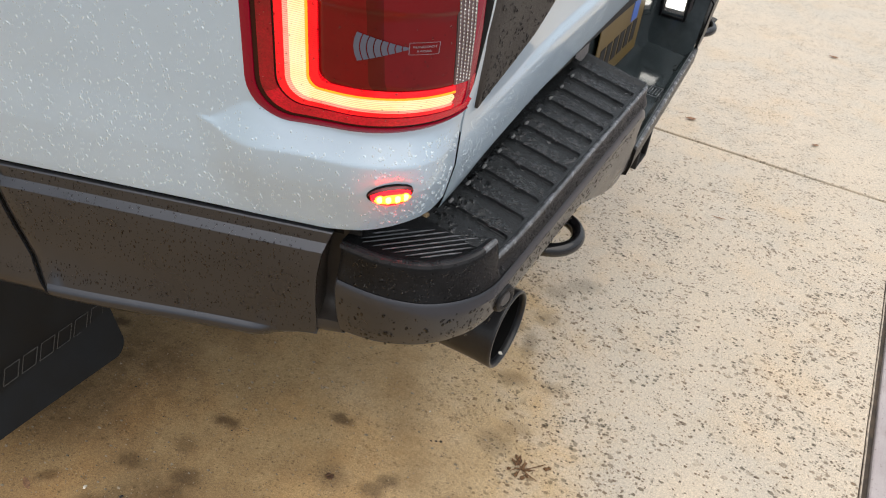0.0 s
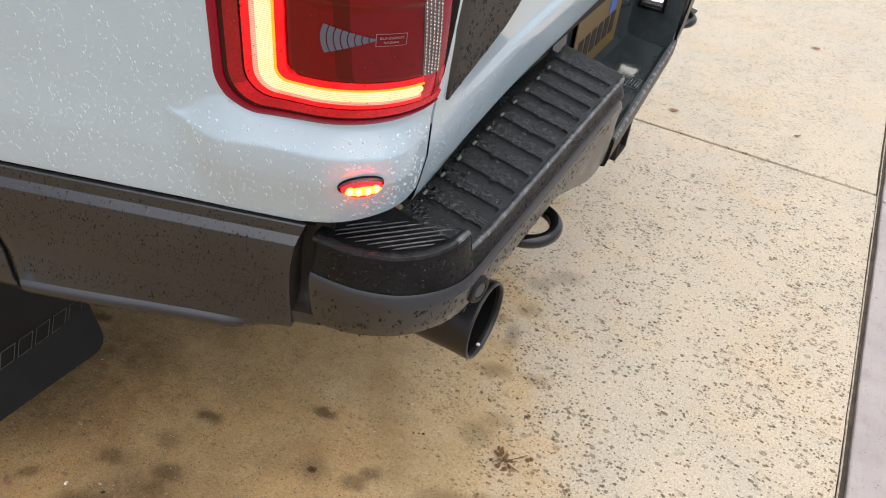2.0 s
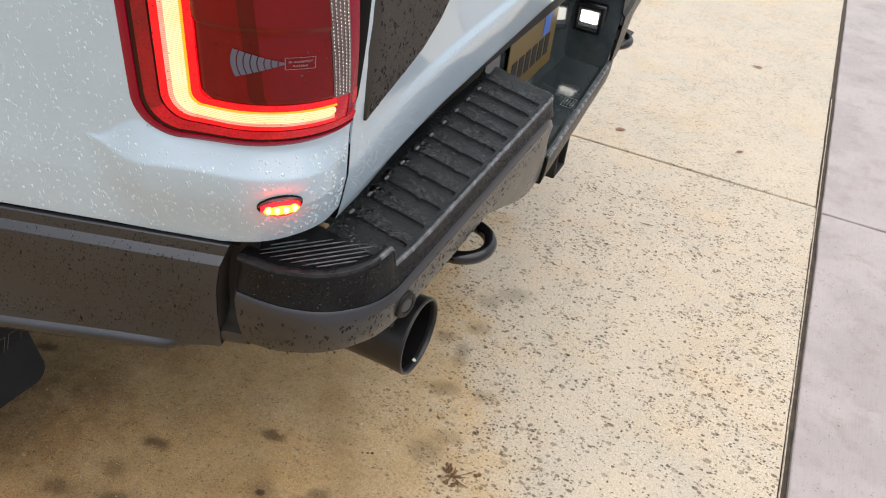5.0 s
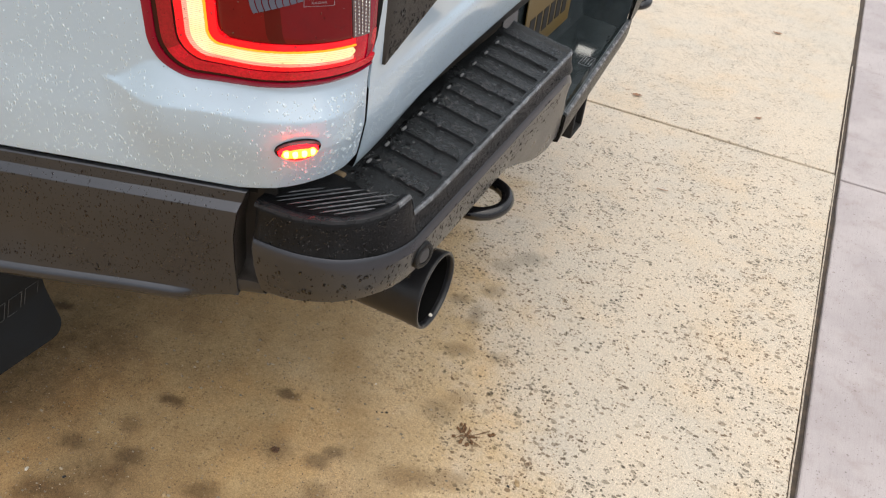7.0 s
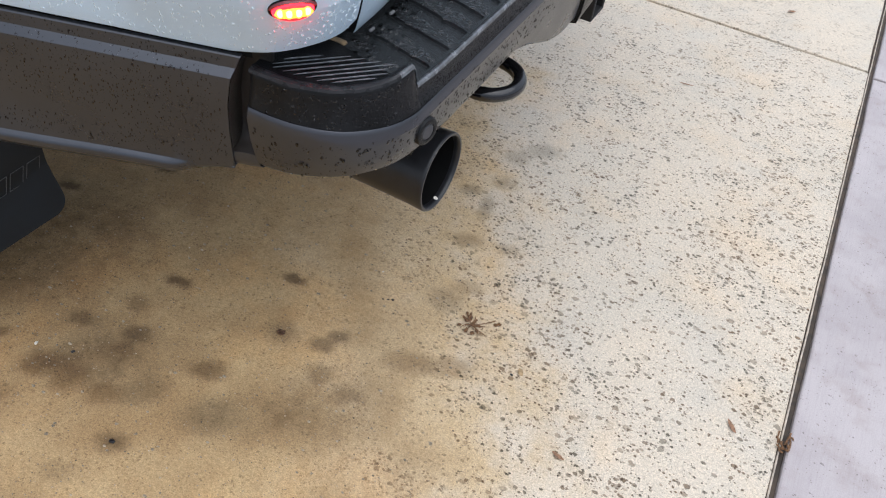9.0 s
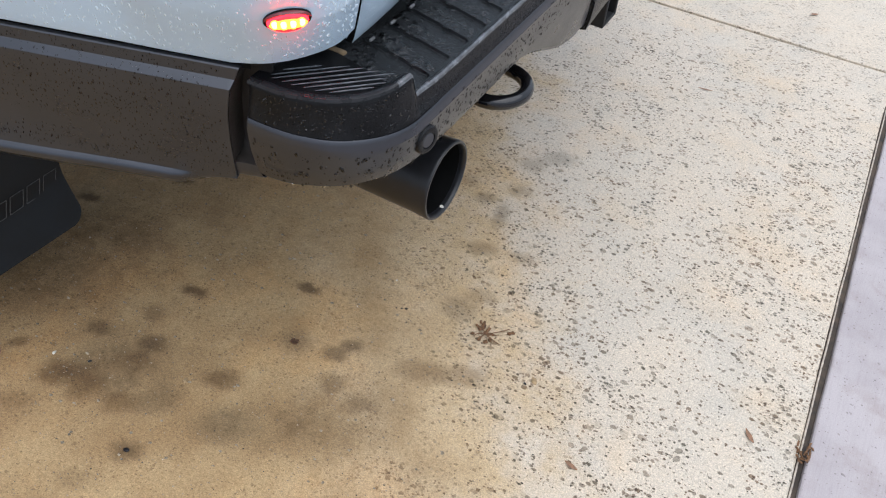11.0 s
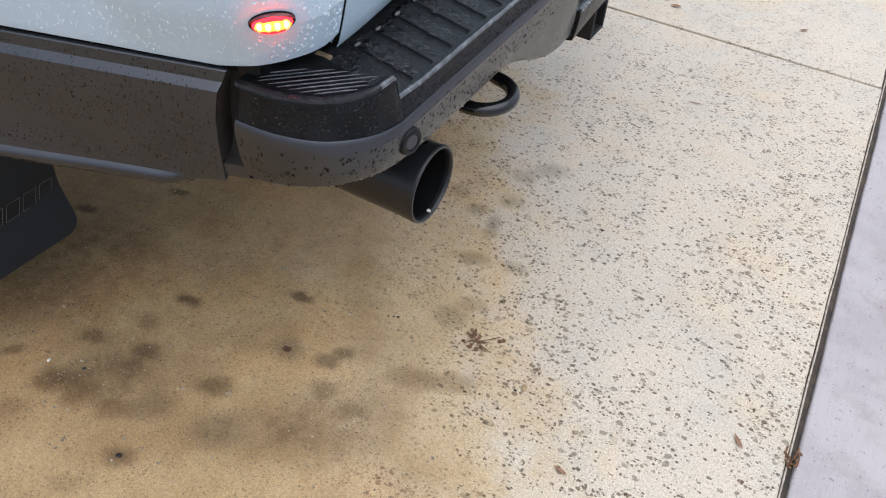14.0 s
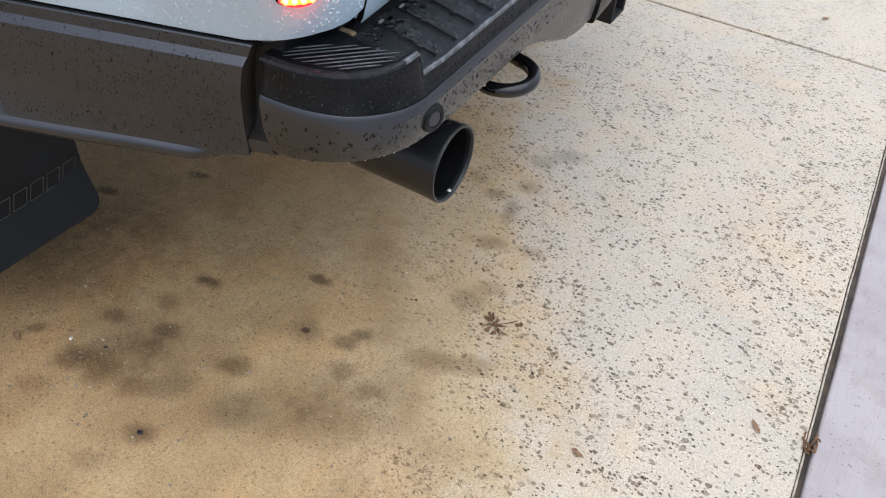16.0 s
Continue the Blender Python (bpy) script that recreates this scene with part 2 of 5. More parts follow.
# Oil and damp blotches: centre, half-length, half-width, turn, strength, brownness.
STAINS = (
    (-0.604, 0.114, 0.032, 0.018, 0.15, 0.82, 0.3), (-0.397, 0.260, 0.030, 0.014, 0.10, 0.82, 0.2), (-0.635, 0.018, 0.024, 0.022, 0.0, 0.55, 0.3),
    (-0.698, -0.078, 0.032, 0.020, 0.3, 0.60, 0.2), (-0.575, -0.045, 0.034, 0.020, 0.3, 0.60, 0.3), (-0.576, -0.092, 0.024, 0.016, 0.3, 0.40, 0.9),
    (-0.684, -0.204, 0.044, 0.030, 0.8, 0.66, 0.9), (-0.807, -0.193, 0.023, 0.014, 0.9, 0.58, 0.6), (-0.611, -0.195, 0.042, 0.034, 0.2, 0.50, 1.0),
    (-0.527, -0.190, 0.036, 0.028, 0.3, 0.55, 1.0), (-0.467, -0.147, 0.047, 0.032, 0.9, 0.52, 0.1), (-0.394, -0.040, 0.040, 0.026, 0.4, 0.62, 0.6),
    (-0.329, 0.119, 0.010, 0.008, 0.0, 0.92, 1.0), (-0.329, 0.122, 0.036, 0.030, 0.0, 0.45, 0.2), (-0.220, 0.176, 0.028, 0.018, 0.4, 0.62, 0.1),
    (-0.236, 0.141, 0.030, 0.018, 0.3, 0.62, 0.1), (-0.062, 0.197, 0.052, 0.030, 0.4, 0.52, 0.7), (0.020, 0.235, 0.052, 0.028, 0.5, 0.48, 0.5),
    (-0.199, 0.073, 0.026, 0.024, 0.0, 0.50, 0.4), (-0.124, 0.061, 0.030, 0.024, 0.3, 0.40, 0.1), (-0.318, -0.121, 0.058, 0.040, 0.5, 0.45, 0.0),
    (-0.434, -0.261, 0.032, 0.022, 0.2, 0.58, 0.2), (-0.475, -0.355, 0.032, 0.020, 0.3, 0.34, 0.6), (-0.698, -0.291, 0.036, 0.022, 0.5, 0.42, 0.9),
    (-1.031, 0.208, 0.030, 0.016, 0.3, 0.80, 0.3), (-0.887, 0.386, 0.032, 0.012, 0.3, 0.75, 0.2), (-0.202, 0.772, 0.028, 0.022, 0.5, 0.50, 0.4),
    (-0.137, 0.733, 0.020, 0.048, 0.2, 0.48, 0.2), (-0.139, 0.849, 0.034, 0.026, 0.5, 0.42, 0.4), (-0.156, 0.970, 0.034, 0.032, 0.5, 0.42, 0.4),
    (-0.106, 1.035, 0.050, 0.032, 0.6, 0.42, 0.3), (-0.120, 0.598, 0.038, 0.026, 0.4, 0.48, 0.5), (-0.023, 0.626, 0.032, 0.022, 0.3, 0.34, 0.3),
    (-0.075, 0.400, 0.040, 0.036, 0.2, 0.46, 0.2), (-0.050, 0.460, 0.032, 0.022, 0.3, 0.34, 0.6), (-0.275, 0.810, 0.032, 0.022, 0.0, 0.34, 0.4))
# Wide dim patches; the largest, at x -0.80, adds truck shade to the colour.
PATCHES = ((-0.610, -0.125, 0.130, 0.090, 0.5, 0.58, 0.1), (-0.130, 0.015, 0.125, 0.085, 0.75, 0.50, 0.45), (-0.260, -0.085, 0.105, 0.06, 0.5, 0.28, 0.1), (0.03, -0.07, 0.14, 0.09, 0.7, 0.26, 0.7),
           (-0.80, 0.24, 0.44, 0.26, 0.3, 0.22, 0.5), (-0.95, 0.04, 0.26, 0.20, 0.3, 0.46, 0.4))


def driveway():
    """Salt-finished concrete: dusty and stained under the truck with some of its shade in the colour, rinsed pale and
    pitted outside.
    """
    m, t, b = material("tan_salt_finish_concrete")
    c = coords(t)
    sep = t.nodes.new("ShaderNodeSeparateXYZ")
    put(t, c, sep.inputs[0])
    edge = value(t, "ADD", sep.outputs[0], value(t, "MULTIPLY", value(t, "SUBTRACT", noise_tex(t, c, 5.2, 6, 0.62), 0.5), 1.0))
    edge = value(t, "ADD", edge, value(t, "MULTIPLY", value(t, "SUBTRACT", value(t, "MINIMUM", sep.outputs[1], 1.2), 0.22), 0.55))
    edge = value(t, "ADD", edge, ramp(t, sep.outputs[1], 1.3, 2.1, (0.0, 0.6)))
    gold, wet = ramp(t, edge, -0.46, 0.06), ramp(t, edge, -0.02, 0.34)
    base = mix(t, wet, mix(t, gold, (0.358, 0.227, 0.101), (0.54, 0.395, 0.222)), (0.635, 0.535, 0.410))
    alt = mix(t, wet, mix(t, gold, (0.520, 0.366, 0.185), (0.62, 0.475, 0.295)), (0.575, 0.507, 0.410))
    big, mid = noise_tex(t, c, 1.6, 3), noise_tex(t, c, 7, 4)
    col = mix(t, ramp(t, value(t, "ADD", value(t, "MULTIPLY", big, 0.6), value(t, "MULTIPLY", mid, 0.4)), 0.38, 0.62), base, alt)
    # Drifts of rust and of grey over both zones.
    col = mix(t, ramp(t, noise_tex(t, c, 3.1, 5, 0.6), 0.47, 0.68, (0.0, 0.75)), col, mix(t, 1.0, col, mix(t, wet, (1.06, 0.93, 0.77), (1.05, 0.96, 0.84)), "MULTIPLY"))
    col = mix(t, ramp(t, noise_tex(t, warped(t, c, 6, 0.10), 6.1, 5, 0.6), 0.50, 0.70, (0.0, 0.5)), col, mix(t, 1.0, col, (0.905, 0.91, 0.915), "MULTIPLY"))
    coarse = noise_tex(t, c, 55, 4, 0.7)
    col, fine = grain(t, c, col, 340, 0.81, 1.17)
    col, sand = grain(t, c, col, 150, 0.88, 1.09)
    col = mix(t, ramp(t, coarse, 0.42, 0.70, (0.0, 0.55)), col, mix(t, 1.0, col, mix(t, wet, (0.84, 0.80, 0.74), (0.93, 0.91, 0.88)), "MULTIPLY"))
    many = value(t, "MULTIPLY", ramp(t, edge, -0.24, 0.14, (0.12, 1.0)), ramp(t, sep.outputs[1], 1.7, 2.4, (1.0, 0.6)))
    col, depth = pits(t, c, col, ((22, 0.14, 0.28, 0.45, 1.0), (38, 0.22, 0.33, 0.90, 0.60), (62, 0.31, 0.39, 1.0, 0.25), (112, 0.24, 0.42, 1.0, 0.10), (220, 0.10, 0.46, 0.85, 0.0)), many)
    # Grey specks ground into the dusty part.
    col, specks = pits(t, c, col, ((60, 0.10, 0.30, 0.75, 0.4), (105, 0.16, 0.36, 0.85, 0.2), (210, 0.18, 0.40, 0.8, 0.0)), ramp(t, edge, -0.10, 0.15, (0.62, 0.0)))
    patchy = ramp(t, noise_tex(t, c, 24, 4, 0.6), 0.34, 0.66, (0.55, 1.15))
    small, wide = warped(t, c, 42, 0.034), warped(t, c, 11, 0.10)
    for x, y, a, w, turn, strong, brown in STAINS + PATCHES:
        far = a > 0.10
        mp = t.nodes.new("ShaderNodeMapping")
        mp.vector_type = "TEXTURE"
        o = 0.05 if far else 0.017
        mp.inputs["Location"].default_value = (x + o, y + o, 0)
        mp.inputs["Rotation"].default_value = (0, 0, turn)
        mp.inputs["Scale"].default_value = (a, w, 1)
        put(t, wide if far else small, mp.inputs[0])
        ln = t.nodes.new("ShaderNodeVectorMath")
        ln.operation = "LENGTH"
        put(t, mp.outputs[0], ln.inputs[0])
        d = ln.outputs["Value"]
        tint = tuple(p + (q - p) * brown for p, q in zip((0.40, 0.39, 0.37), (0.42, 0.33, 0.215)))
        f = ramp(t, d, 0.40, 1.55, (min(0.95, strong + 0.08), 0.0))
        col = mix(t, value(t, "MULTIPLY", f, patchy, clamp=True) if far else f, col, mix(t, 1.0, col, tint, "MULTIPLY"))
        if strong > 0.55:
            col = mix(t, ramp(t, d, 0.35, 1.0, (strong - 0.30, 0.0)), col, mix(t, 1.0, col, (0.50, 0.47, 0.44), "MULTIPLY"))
    put(t, col, b.inputs["Base Color"])
    put(t, mix_value(t, wet, 0.75, 0.42, depth), b.inputs["Roughness"])
    put(t, value(t, "MULTIPLY", value(t, "MULTIPLY", wet, 0.3), value(t, "SUBTRACT", 1.0, depth)), b.inputs["Coat Weight"])
    b.inputs["Coat Roughness"].default_value = 0.22
    h = value(t, "ADD", value(t, "MULTIPLY", coarse, 0.55), value(t, "ADD", value(t, "MULTIPLY", sand, 0.55), value(t, "MULTIPLY", fine, 0.40)))
    bump(t, b, value(t, "SUBTRACT", h, value(t, "MULTIPLY", depth, 0.9)), 0.75, 0.004)
    return m


def mix_value(t, f, a, b, extra):
    return value(t, "ADD", value(t, "MULTIPLY_ADD", f, b - a, a), value(t, "MULTIPLY", extra, 0.1), clamp=True)


def border_concrete():
    """Broomed border slab with fine drag lines and a few pin holes."""
    m, t, b = material("mauve_grey_border_concrete")
    c = coords(t)
    col = mix(t, ramp(t, noise_tex(t, c, 2.6, 4), 0.38, 0.62), (0.375, 0.330, 0.328), (0.445, 0.396, 0.390))
    col = mix(t, ramp(t, noise_tex(t, warped(t, c, 8, 0.06), 11, 5, 0.65), 0.48, 0.70, (0.0, 0.6)), col, mix(t, 1.0, col, (0.80, 0.74, 0.70), "MULTIPLY"))
    st = t.nodes.new("ShaderNodeMapping")
    st.inputs["Scale"].default_value = (1.0, 0.05, 1.0)
    put(t, c, st.inputs[0])
    streak = noise_tex(t, st.outputs[0], 240, 3, 0.6)
    col = mix(t, ramp(t, streak, 0.46, 0.70, (0.0, 0.35)), col, mix(t, 1.0, col, (0.82, 0.79, 0.79), "MULTIPLY"))
    col, fine = grain(t, c, col, 380, 0.93, 1.06)
    one = value(t, "ADD", 1.0, 0.0)
    col, depth = pits(t, c, col, ((60, 0.05, 0.24, 0.6, 0.2), (150, 0.12, 0.30, 0.7, 0.0)), one)
    put(t, col, b.inputs["Base Color"])
    b.inputs["Roughness"].default_value = 0.6
    b.inputs["Coat Weight"].default_value, b.inputs["Coat Roughness"].default_value = 0.25, 0.25
    bump(t, b, value(t, "SUBTRACT", fine, depth), 0.35, 0.002)
    return m


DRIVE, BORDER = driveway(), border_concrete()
SOIL = surface("packed_sub_base", (0.16, 0.12, 0.08), 0.9, vary=0.4, grain=0.6, grain_scale=60, vary_scale=3)

# ---- building helpers ----


def thing(name, label, category, group="", kind="", at=(0, 0, 0)):
    ob = new(name)
    ob.location = at
    return tagged(ob, label, category, group, kind)


def part(name, bm, mat, parent=None, label="", smooth=True, crease=38):
    me = bpy.data.meshes.new(name)
    if isinstance(bm, tuple):
        me.from_pydata(*bm)
    else:
        bmesh.ops.recalc_face_normals(bm, faces=bm.faces)
        bm.to_mesh(me)
        bm.free()
    me.materials.append(mat)
    for p in me.polygons:
        p.use_smooth = smooth
    if smooth:
        me.set_sharp_from_angle(angle=radians(crease))
    ob = new(name, me)
    if parent is not None:
        ob.parent = parent
    if label:
        ob["label"] = label
    return ob


def lattice(f, us, vs, closed_u=False):
    """A sheet of quads through f(u, v)."""
    bm = bmesh.new()
    rows = [[bm.verts.new(f(u, v)) for v in vs] for u in us]
    n = len(rows)
    for i in range(n if closed_u else n - 1):
        a, b = rows[i], rows[(i + 1) % n]
        for j in range(len(vs) - 1):
            bm.faces.new((a[j], b[j], b[j + 1], a[j + 1]))
    return bm


def thick(bm, depth):
    """Give a sheet thickness towards the side away from its outward normals."""
    bmesh.ops.recalc_face_normals(bm, faces=bm.faces)
    heart = Vector((-0.7, 0.9, 0.78))
    if sum(f.normal.dot(f.calc_center_median() - heart) for f in bm.faces) < 0:
        bmesh.ops.reverse_faces(bm, faces=bm.faces)
    bm.normal_update()
    faces, rim = bm.faces[:], [e for e in bm.edges if len(e.link_faces) == 1]
    back = {v: bm.verts.new(v.co - v.normal * depth) for v in bm.verts[:]}
    for f in faces:
        bm.faces.new([back[v] for v in reversed(f.verts)])
    for e in rim:
        a, b = e.verts
        bm.faces.new((a, b, back[b], back[a]))
    return bm


def sunk(bm, depth):
    """Give a roughly level sheet thickness downwards."""
    faces, rim = bm.faces[:], [e for e in bm.edges if len(e.link_faces) == 1]
    back = {v: bm.verts.new(v.co - Vector((0, 0, depth))) for v in bm.verts[:]}
    for f in faces:
        bm.faces.new([back[v] for v in reversed(f.verts)])
    for e in rim:
        a, b = e.verts
        bm.faces.new((a, b, back[b], back[a]))
    return bm


def box(x0, x1, y0, y1, z0, z1, bevel=0.0, segments=2):
    bm = bmesh.new()
    bmesh.ops.create_cube(bm, size=1)
    bmesh.ops.transform(bm, matrix=Matrix.LocRotScale(((x0 + x1) / 2, (y0 + y1) / 2, (z0 + z1) / 2), None, (x1 - x0, y1 - y0, z1 - z0)), verts=bm.verts)
    if bevel:
        bmesh.ops.bevel(bm, geom=bm.edges[:], offset=bevel, segments=segments, affect="EDGES", profile=0.5)
    return bm


def turned(profile, m, segments=48):
    """A surface of revolution: (radius, height) pairs about z, then placed by m."""
    bm = lattice(lambda a, k: m @ Vector((profile[k][0] * math.cos(a), profile[k][0] * math.sin(a), profile[k][1])),
                 [2 * math.pi * i / segments for i in range(segments)], range(len(profile)), True)
    return bm


def tube(points, radius, sides=12):
    """A round bar along a smooth line of points."""
    pts = [Vector(p) for p in points]
    rings = []
    bm = bmesh.new()
    up = Vector((0, 0, 1))
    for i, p in enumerate(pts):
        d = (pts[min(i + 1, len(pts) - 1)] - pts[max(i - 1, 0)]).normalized()
        side = d.cross(up)
        side = side.normalized() if side.length > 1e-4 else Vector((1, 0, 0))
        top = side.cross(d)
        r = radius(i / (len(pts) - 1)) if callable(radius) else radius
        rings.append([bm.verts.new(p + r * (math.cos(a) * side + math.sin(a) * top)) for a in (2 * math.pi * k / sides for k in range(sides))])
    for a, b in zip(rings, rings[1:]):
        for k in range(sides):
            bm.faces.new((a[k], a[(k + 1) % sides], b[(k + 1) % sides], b[k]))
    bm.faces.new(rings[0])
    bm.faces.new(rings[-1])
    return bm


def span(a, b, n):
    return [a + (b - a) * i / (n - 1) for i in range(n)]


def ease(x, lo, hi):
    x = min(1.0, max(0.0, (x - lo) / (hi - lo)))
    return x * x * (3 - 2 * x)


def interp(x, xs, ys):
    return float(np.interp(x, xs, ys))


# ---- the truck's skin: arc length round the rear corner, and height ----
FLARE = radians(17.3)
CORNER = 0.10
ALONG = Vector((math.cos(FLARE), math.sin(FLARE)))
OUT = Vector((math.sin(FLARE), -math.cos(FLARE)))
APEX = Vector((-0.088, -0.085))
ARC = CORNER * (math.pi / 2 - FLARE)
START = APEX - CORNER * math.tan((math.pi / 2 - FLARE) / 2) * ALONG
HUB = START - CORNER * OUT
SEAM = 0.136


def plan(u):
    if u < -0.56:
        return START - 0.56 * ALONG + Vector((u + 0.56, 0)), Vector((0, -1))
    if u <= 0:
        return START + u * ALONG, OUT
    if u < ARC:
        a = FLARE + u / CORNER
        n = Vector((math.sin(a), -math.cos(a)))
        return HUB + CORNER * n, n
    return HUB + Vector((CORNER, u - ARC)), Vector((1, 0))


def bulge(u, z):
    w = ease(u, -0.06, ARC)
    o = interp(z, (0.80, 0.862, 0.875, 0.90, 0.94, 1.0, 1.05, 1.12, 1.25, 1.5), (-0.03, -0.004, 0.002, 0.008, 0.016, 0.018, 0.024, 0.032, 0.042, 0.03))
    return o * (0.4 + 0.6 * w)


def shoulder(u, z):
    """The ledge under the tail lamp: a pointed tip, a top that slopes out, and a swell fading below."""
    if u <= -0.172:
        return 0.0
    top = 1.0065 + 0.0145 * ease(-u, 0.06, 0.103) - 0.0355 * ease(-u, 0.100, 0.172)
    low = 0.9785 - 0.0035 * math.exp(-((u + 0.10) / 0.03) ** 2) + 0.0135 * ease(-u, 0.118, 0.172)
    rise = 1 - min(1.0, max(0.0, (z - low) / max(0.001, top - low)))
    return 0.020 * ease(u, -0.172, -0.085) ** 0.8 * rise * ease(z, 0.845, low) * (1 - ease(u, 0.06, SEAM))


def skin(u, z, e=0.0):
    p, n = plan(u)
    p = p + n * (bulge(u, z) + e)
    return Vector((p.x, p.y, z))


def skin_lower(u, z, e=0.0):
    return skin(u, z, e + shoulder(u, z))

# ---- ground ----
JOINT_X, JOINT_Y = 0.697, 2.106
SKEW = pose(0, 0, 0, 0, 0, 1.1)


def slab(name, x0, x1, y0, y1, mat, label, top=0.0):
    """A cast slab with slightly wandering, rounded arrises."""
    bm = bmesh.new()
    ring = []
    pts = [(x, y0) for x in np.linspace(x0, x1, 60)[:-1]] + [(x1, y) for y in np.linspace(y0, y1, 120)[:-1]]
    pts += [(x, y1) for x in np.linspace(x1, x0, 60)[:-1]] + [(x0, y) for y in np.linspace(y1, y0, 120)[:-1]]
    for inset, z in ((0.0, top - 0.10), (0.0, top - 0.006), (0.0015, top - 0.002), (0.005, top)):
        row = []
        for x, y in pts:
            w = 0.0022 * noise.noise(Vector((x * 9, y * 9, 3.0))) + 0.002 * noise.noise(Vector((x * 2, y * 2, 8.0)))
            sx = (1 if x == x0 else -1 if x == x1 else 0)
            sy = (1 if y == y0 else -1 if y == y1 else 0)
            row.append(bm.verts.new((x + sx * (inset + w), y + sy * (inset + w), z)))
        ring.append(row)
    for a, b in zip(ring, ring[1:]):
        for i in range(len(a)):
            bm.faces.new((a[i], a[(i + 1) % len(a)], b[(i + 1) % len(a)], b[i]))
    bm.faces.new(ring[-1])
    bmesh.ops.transform(bm, matrix=SKEW, verts=bm.verts)
    ob = part(name, bm, mat)
    for p in ob.data.polygons:
        p.use_smooth = len(p.vertices) == 4
    return tagged(ob, label, "pavement", "concrete slabs", "structure")


ground = part("ground", box(-400, 400, -400, 400, -0.3, -0.016), SOIL, smooth=False)
tagged(ground, "packed brown sub-base under the concrete slabs", "ground", kind="structure")
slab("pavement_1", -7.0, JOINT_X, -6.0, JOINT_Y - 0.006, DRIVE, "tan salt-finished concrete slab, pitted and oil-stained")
slab("pavement_2", -7.0, JOINT_X - 0.004, JOINT_Y + 0.006, 8.0, DRIVE, "tan salt-finished concrete slab, damp and speckled")
slab("pavement_3", JOINT_X + 0.018, 7.0, -6.0, JOINT_Y - 0.037, BORDER, "smooth mauve-grey concrete border slab")
slab("pavement_4", JOINT_X + 0.018, 7.0, JOINT_Y - 0.027, 8.0, BORDER, "smooth mauve-grey concrete border slab")
fill = part("joint_filler", box(JOINT_X - 0.004, JOINT_X + 0.03, -6, 8, -0.05, -0.011, 0.002, 1), FILLER, smooth=False)
fill.matrix_world = SKEW
# Added pale tube: the highlight along the slab's arris, given as colour.
seal = part("arris_highlight", tube([(JOINT_X + 0.0042 + 0.0012 * noise.noise(Vector((0, y * 7, 5.0))), y, -0.0065 + 0.0012 * noise.noise(Vector((4, y * 11, 1.0)))) for y in span(-2.0, 3.2, 240)], 0.0022, 6), ARRISLIGHT)
seal.matrix_world = SKEW
tagged(seal, "thin pale line standing in for the lit slab arris", "joint sealant", kind="structure")
tagged(fill, "brown fibre filler strip in the slab joint", "joint filler", kind="structure")

# ---- the pickup truck ----
truck = thing("pickup_truck", "white pickup truck with grey-brown lower trim, wet with rain", "truck")

# Bed side.


def hem(u):
    return interp(u, (-3, -0.02, 0.03, 0.07, 0.11, 0.136), (0.866, 0.867, 0.876, 0.884, 0.887, 0.893))


def side_sheet(u, v):
    if v < 0:
        return skin_lower(u, hem(u) + 0.012 * v, 0.016 * v)
    return skin_lower(u, hem(u) + (1.5 - hem(u)) * v)


us = span(-2.4, -0.36, 14) + span(-0.34, -0.18, 14) + span(-0.176, -0.02, 36) + span(-0.01, SEAM - 0.0014, 36)
vs = [-1.6, -1.0, -0.5, -0.2, 0] + span(0.004, 0.05, 6) + span(0.06, 0.27, 64) + span(0.3, 1.0, 14)
bed_side = part("bed_side", thick(lattice(side_sheet, us, vs), 0.0025), WHITE, truck, "glossy white bed side beaded with rain")
part("seam_backing", lattice(lambda u, v: skin(u, v, -0.012), span(SEAM - 0.0040, SEAM + 0.010, 5), span(0.892, 1.5, 30)), GAP, truck, "black gap beside the tailgate")

# Tailgate.
HUBX = HUB.x + CORNER


def gate_point(y, z, e=0.0):
    g = interp(z, (0.868, 0.882, 0.889, 0.91, 0.94, 0.966, 0.978, 0.988, 1.2, 1.5), (-0.024, -0.010, -0.003, 0.0006, 0.0057, 0.0101, 0.0095, 0.0010, 0.002, 0.0))
    q = ease(min(y, 1.86 - y), 0.0, 0.40)
    return Vector((HUBX + q * (g - 0.002) + (1 - q) * bulge(SEAM, z) + e - 0.036 * min(y, 1.86 - y), y, z))


zs = [0.868, 0.876, 0.884, 0.888, 0.892] + span(0.90, 0.97, 8) + span(0.974, 1.0, 10) + span(1.03, 1.5, 10)
gate = part("tailgate", thick(lattice(gate_point, [0.0022] + span(0.0055, 1.854, 40) + [1.8578], zs), 0.02), WHITE, truck, "white tailgate with a rain-beaded lower lip")
# Black sheet over the white gate's edge: the gap's shade as colour.
part("gate_edge_shade", lattice(lambda z, q: Vector(((gate_point(0.0019, z).x if z < 0.985 else HUBX + bulge(SEAM, z) - 0.002) - 0.0004 - 0.019 * q, 0.0019, z)), zs, span(0, 1, 3)), GAP, gate, "black shadowed edge of the tailgate")
part("tailgate_edge", thick(lattice(lambda y, z: Vector((HUBX + bulge(SEAM, z) - 0.002 - 0.004 * ease(y, 0.012, 0.03), y, z)), span(0.0022, 0.034, 8), span(0.985, 1.5, 14)), 0.02), WHITE, gate)


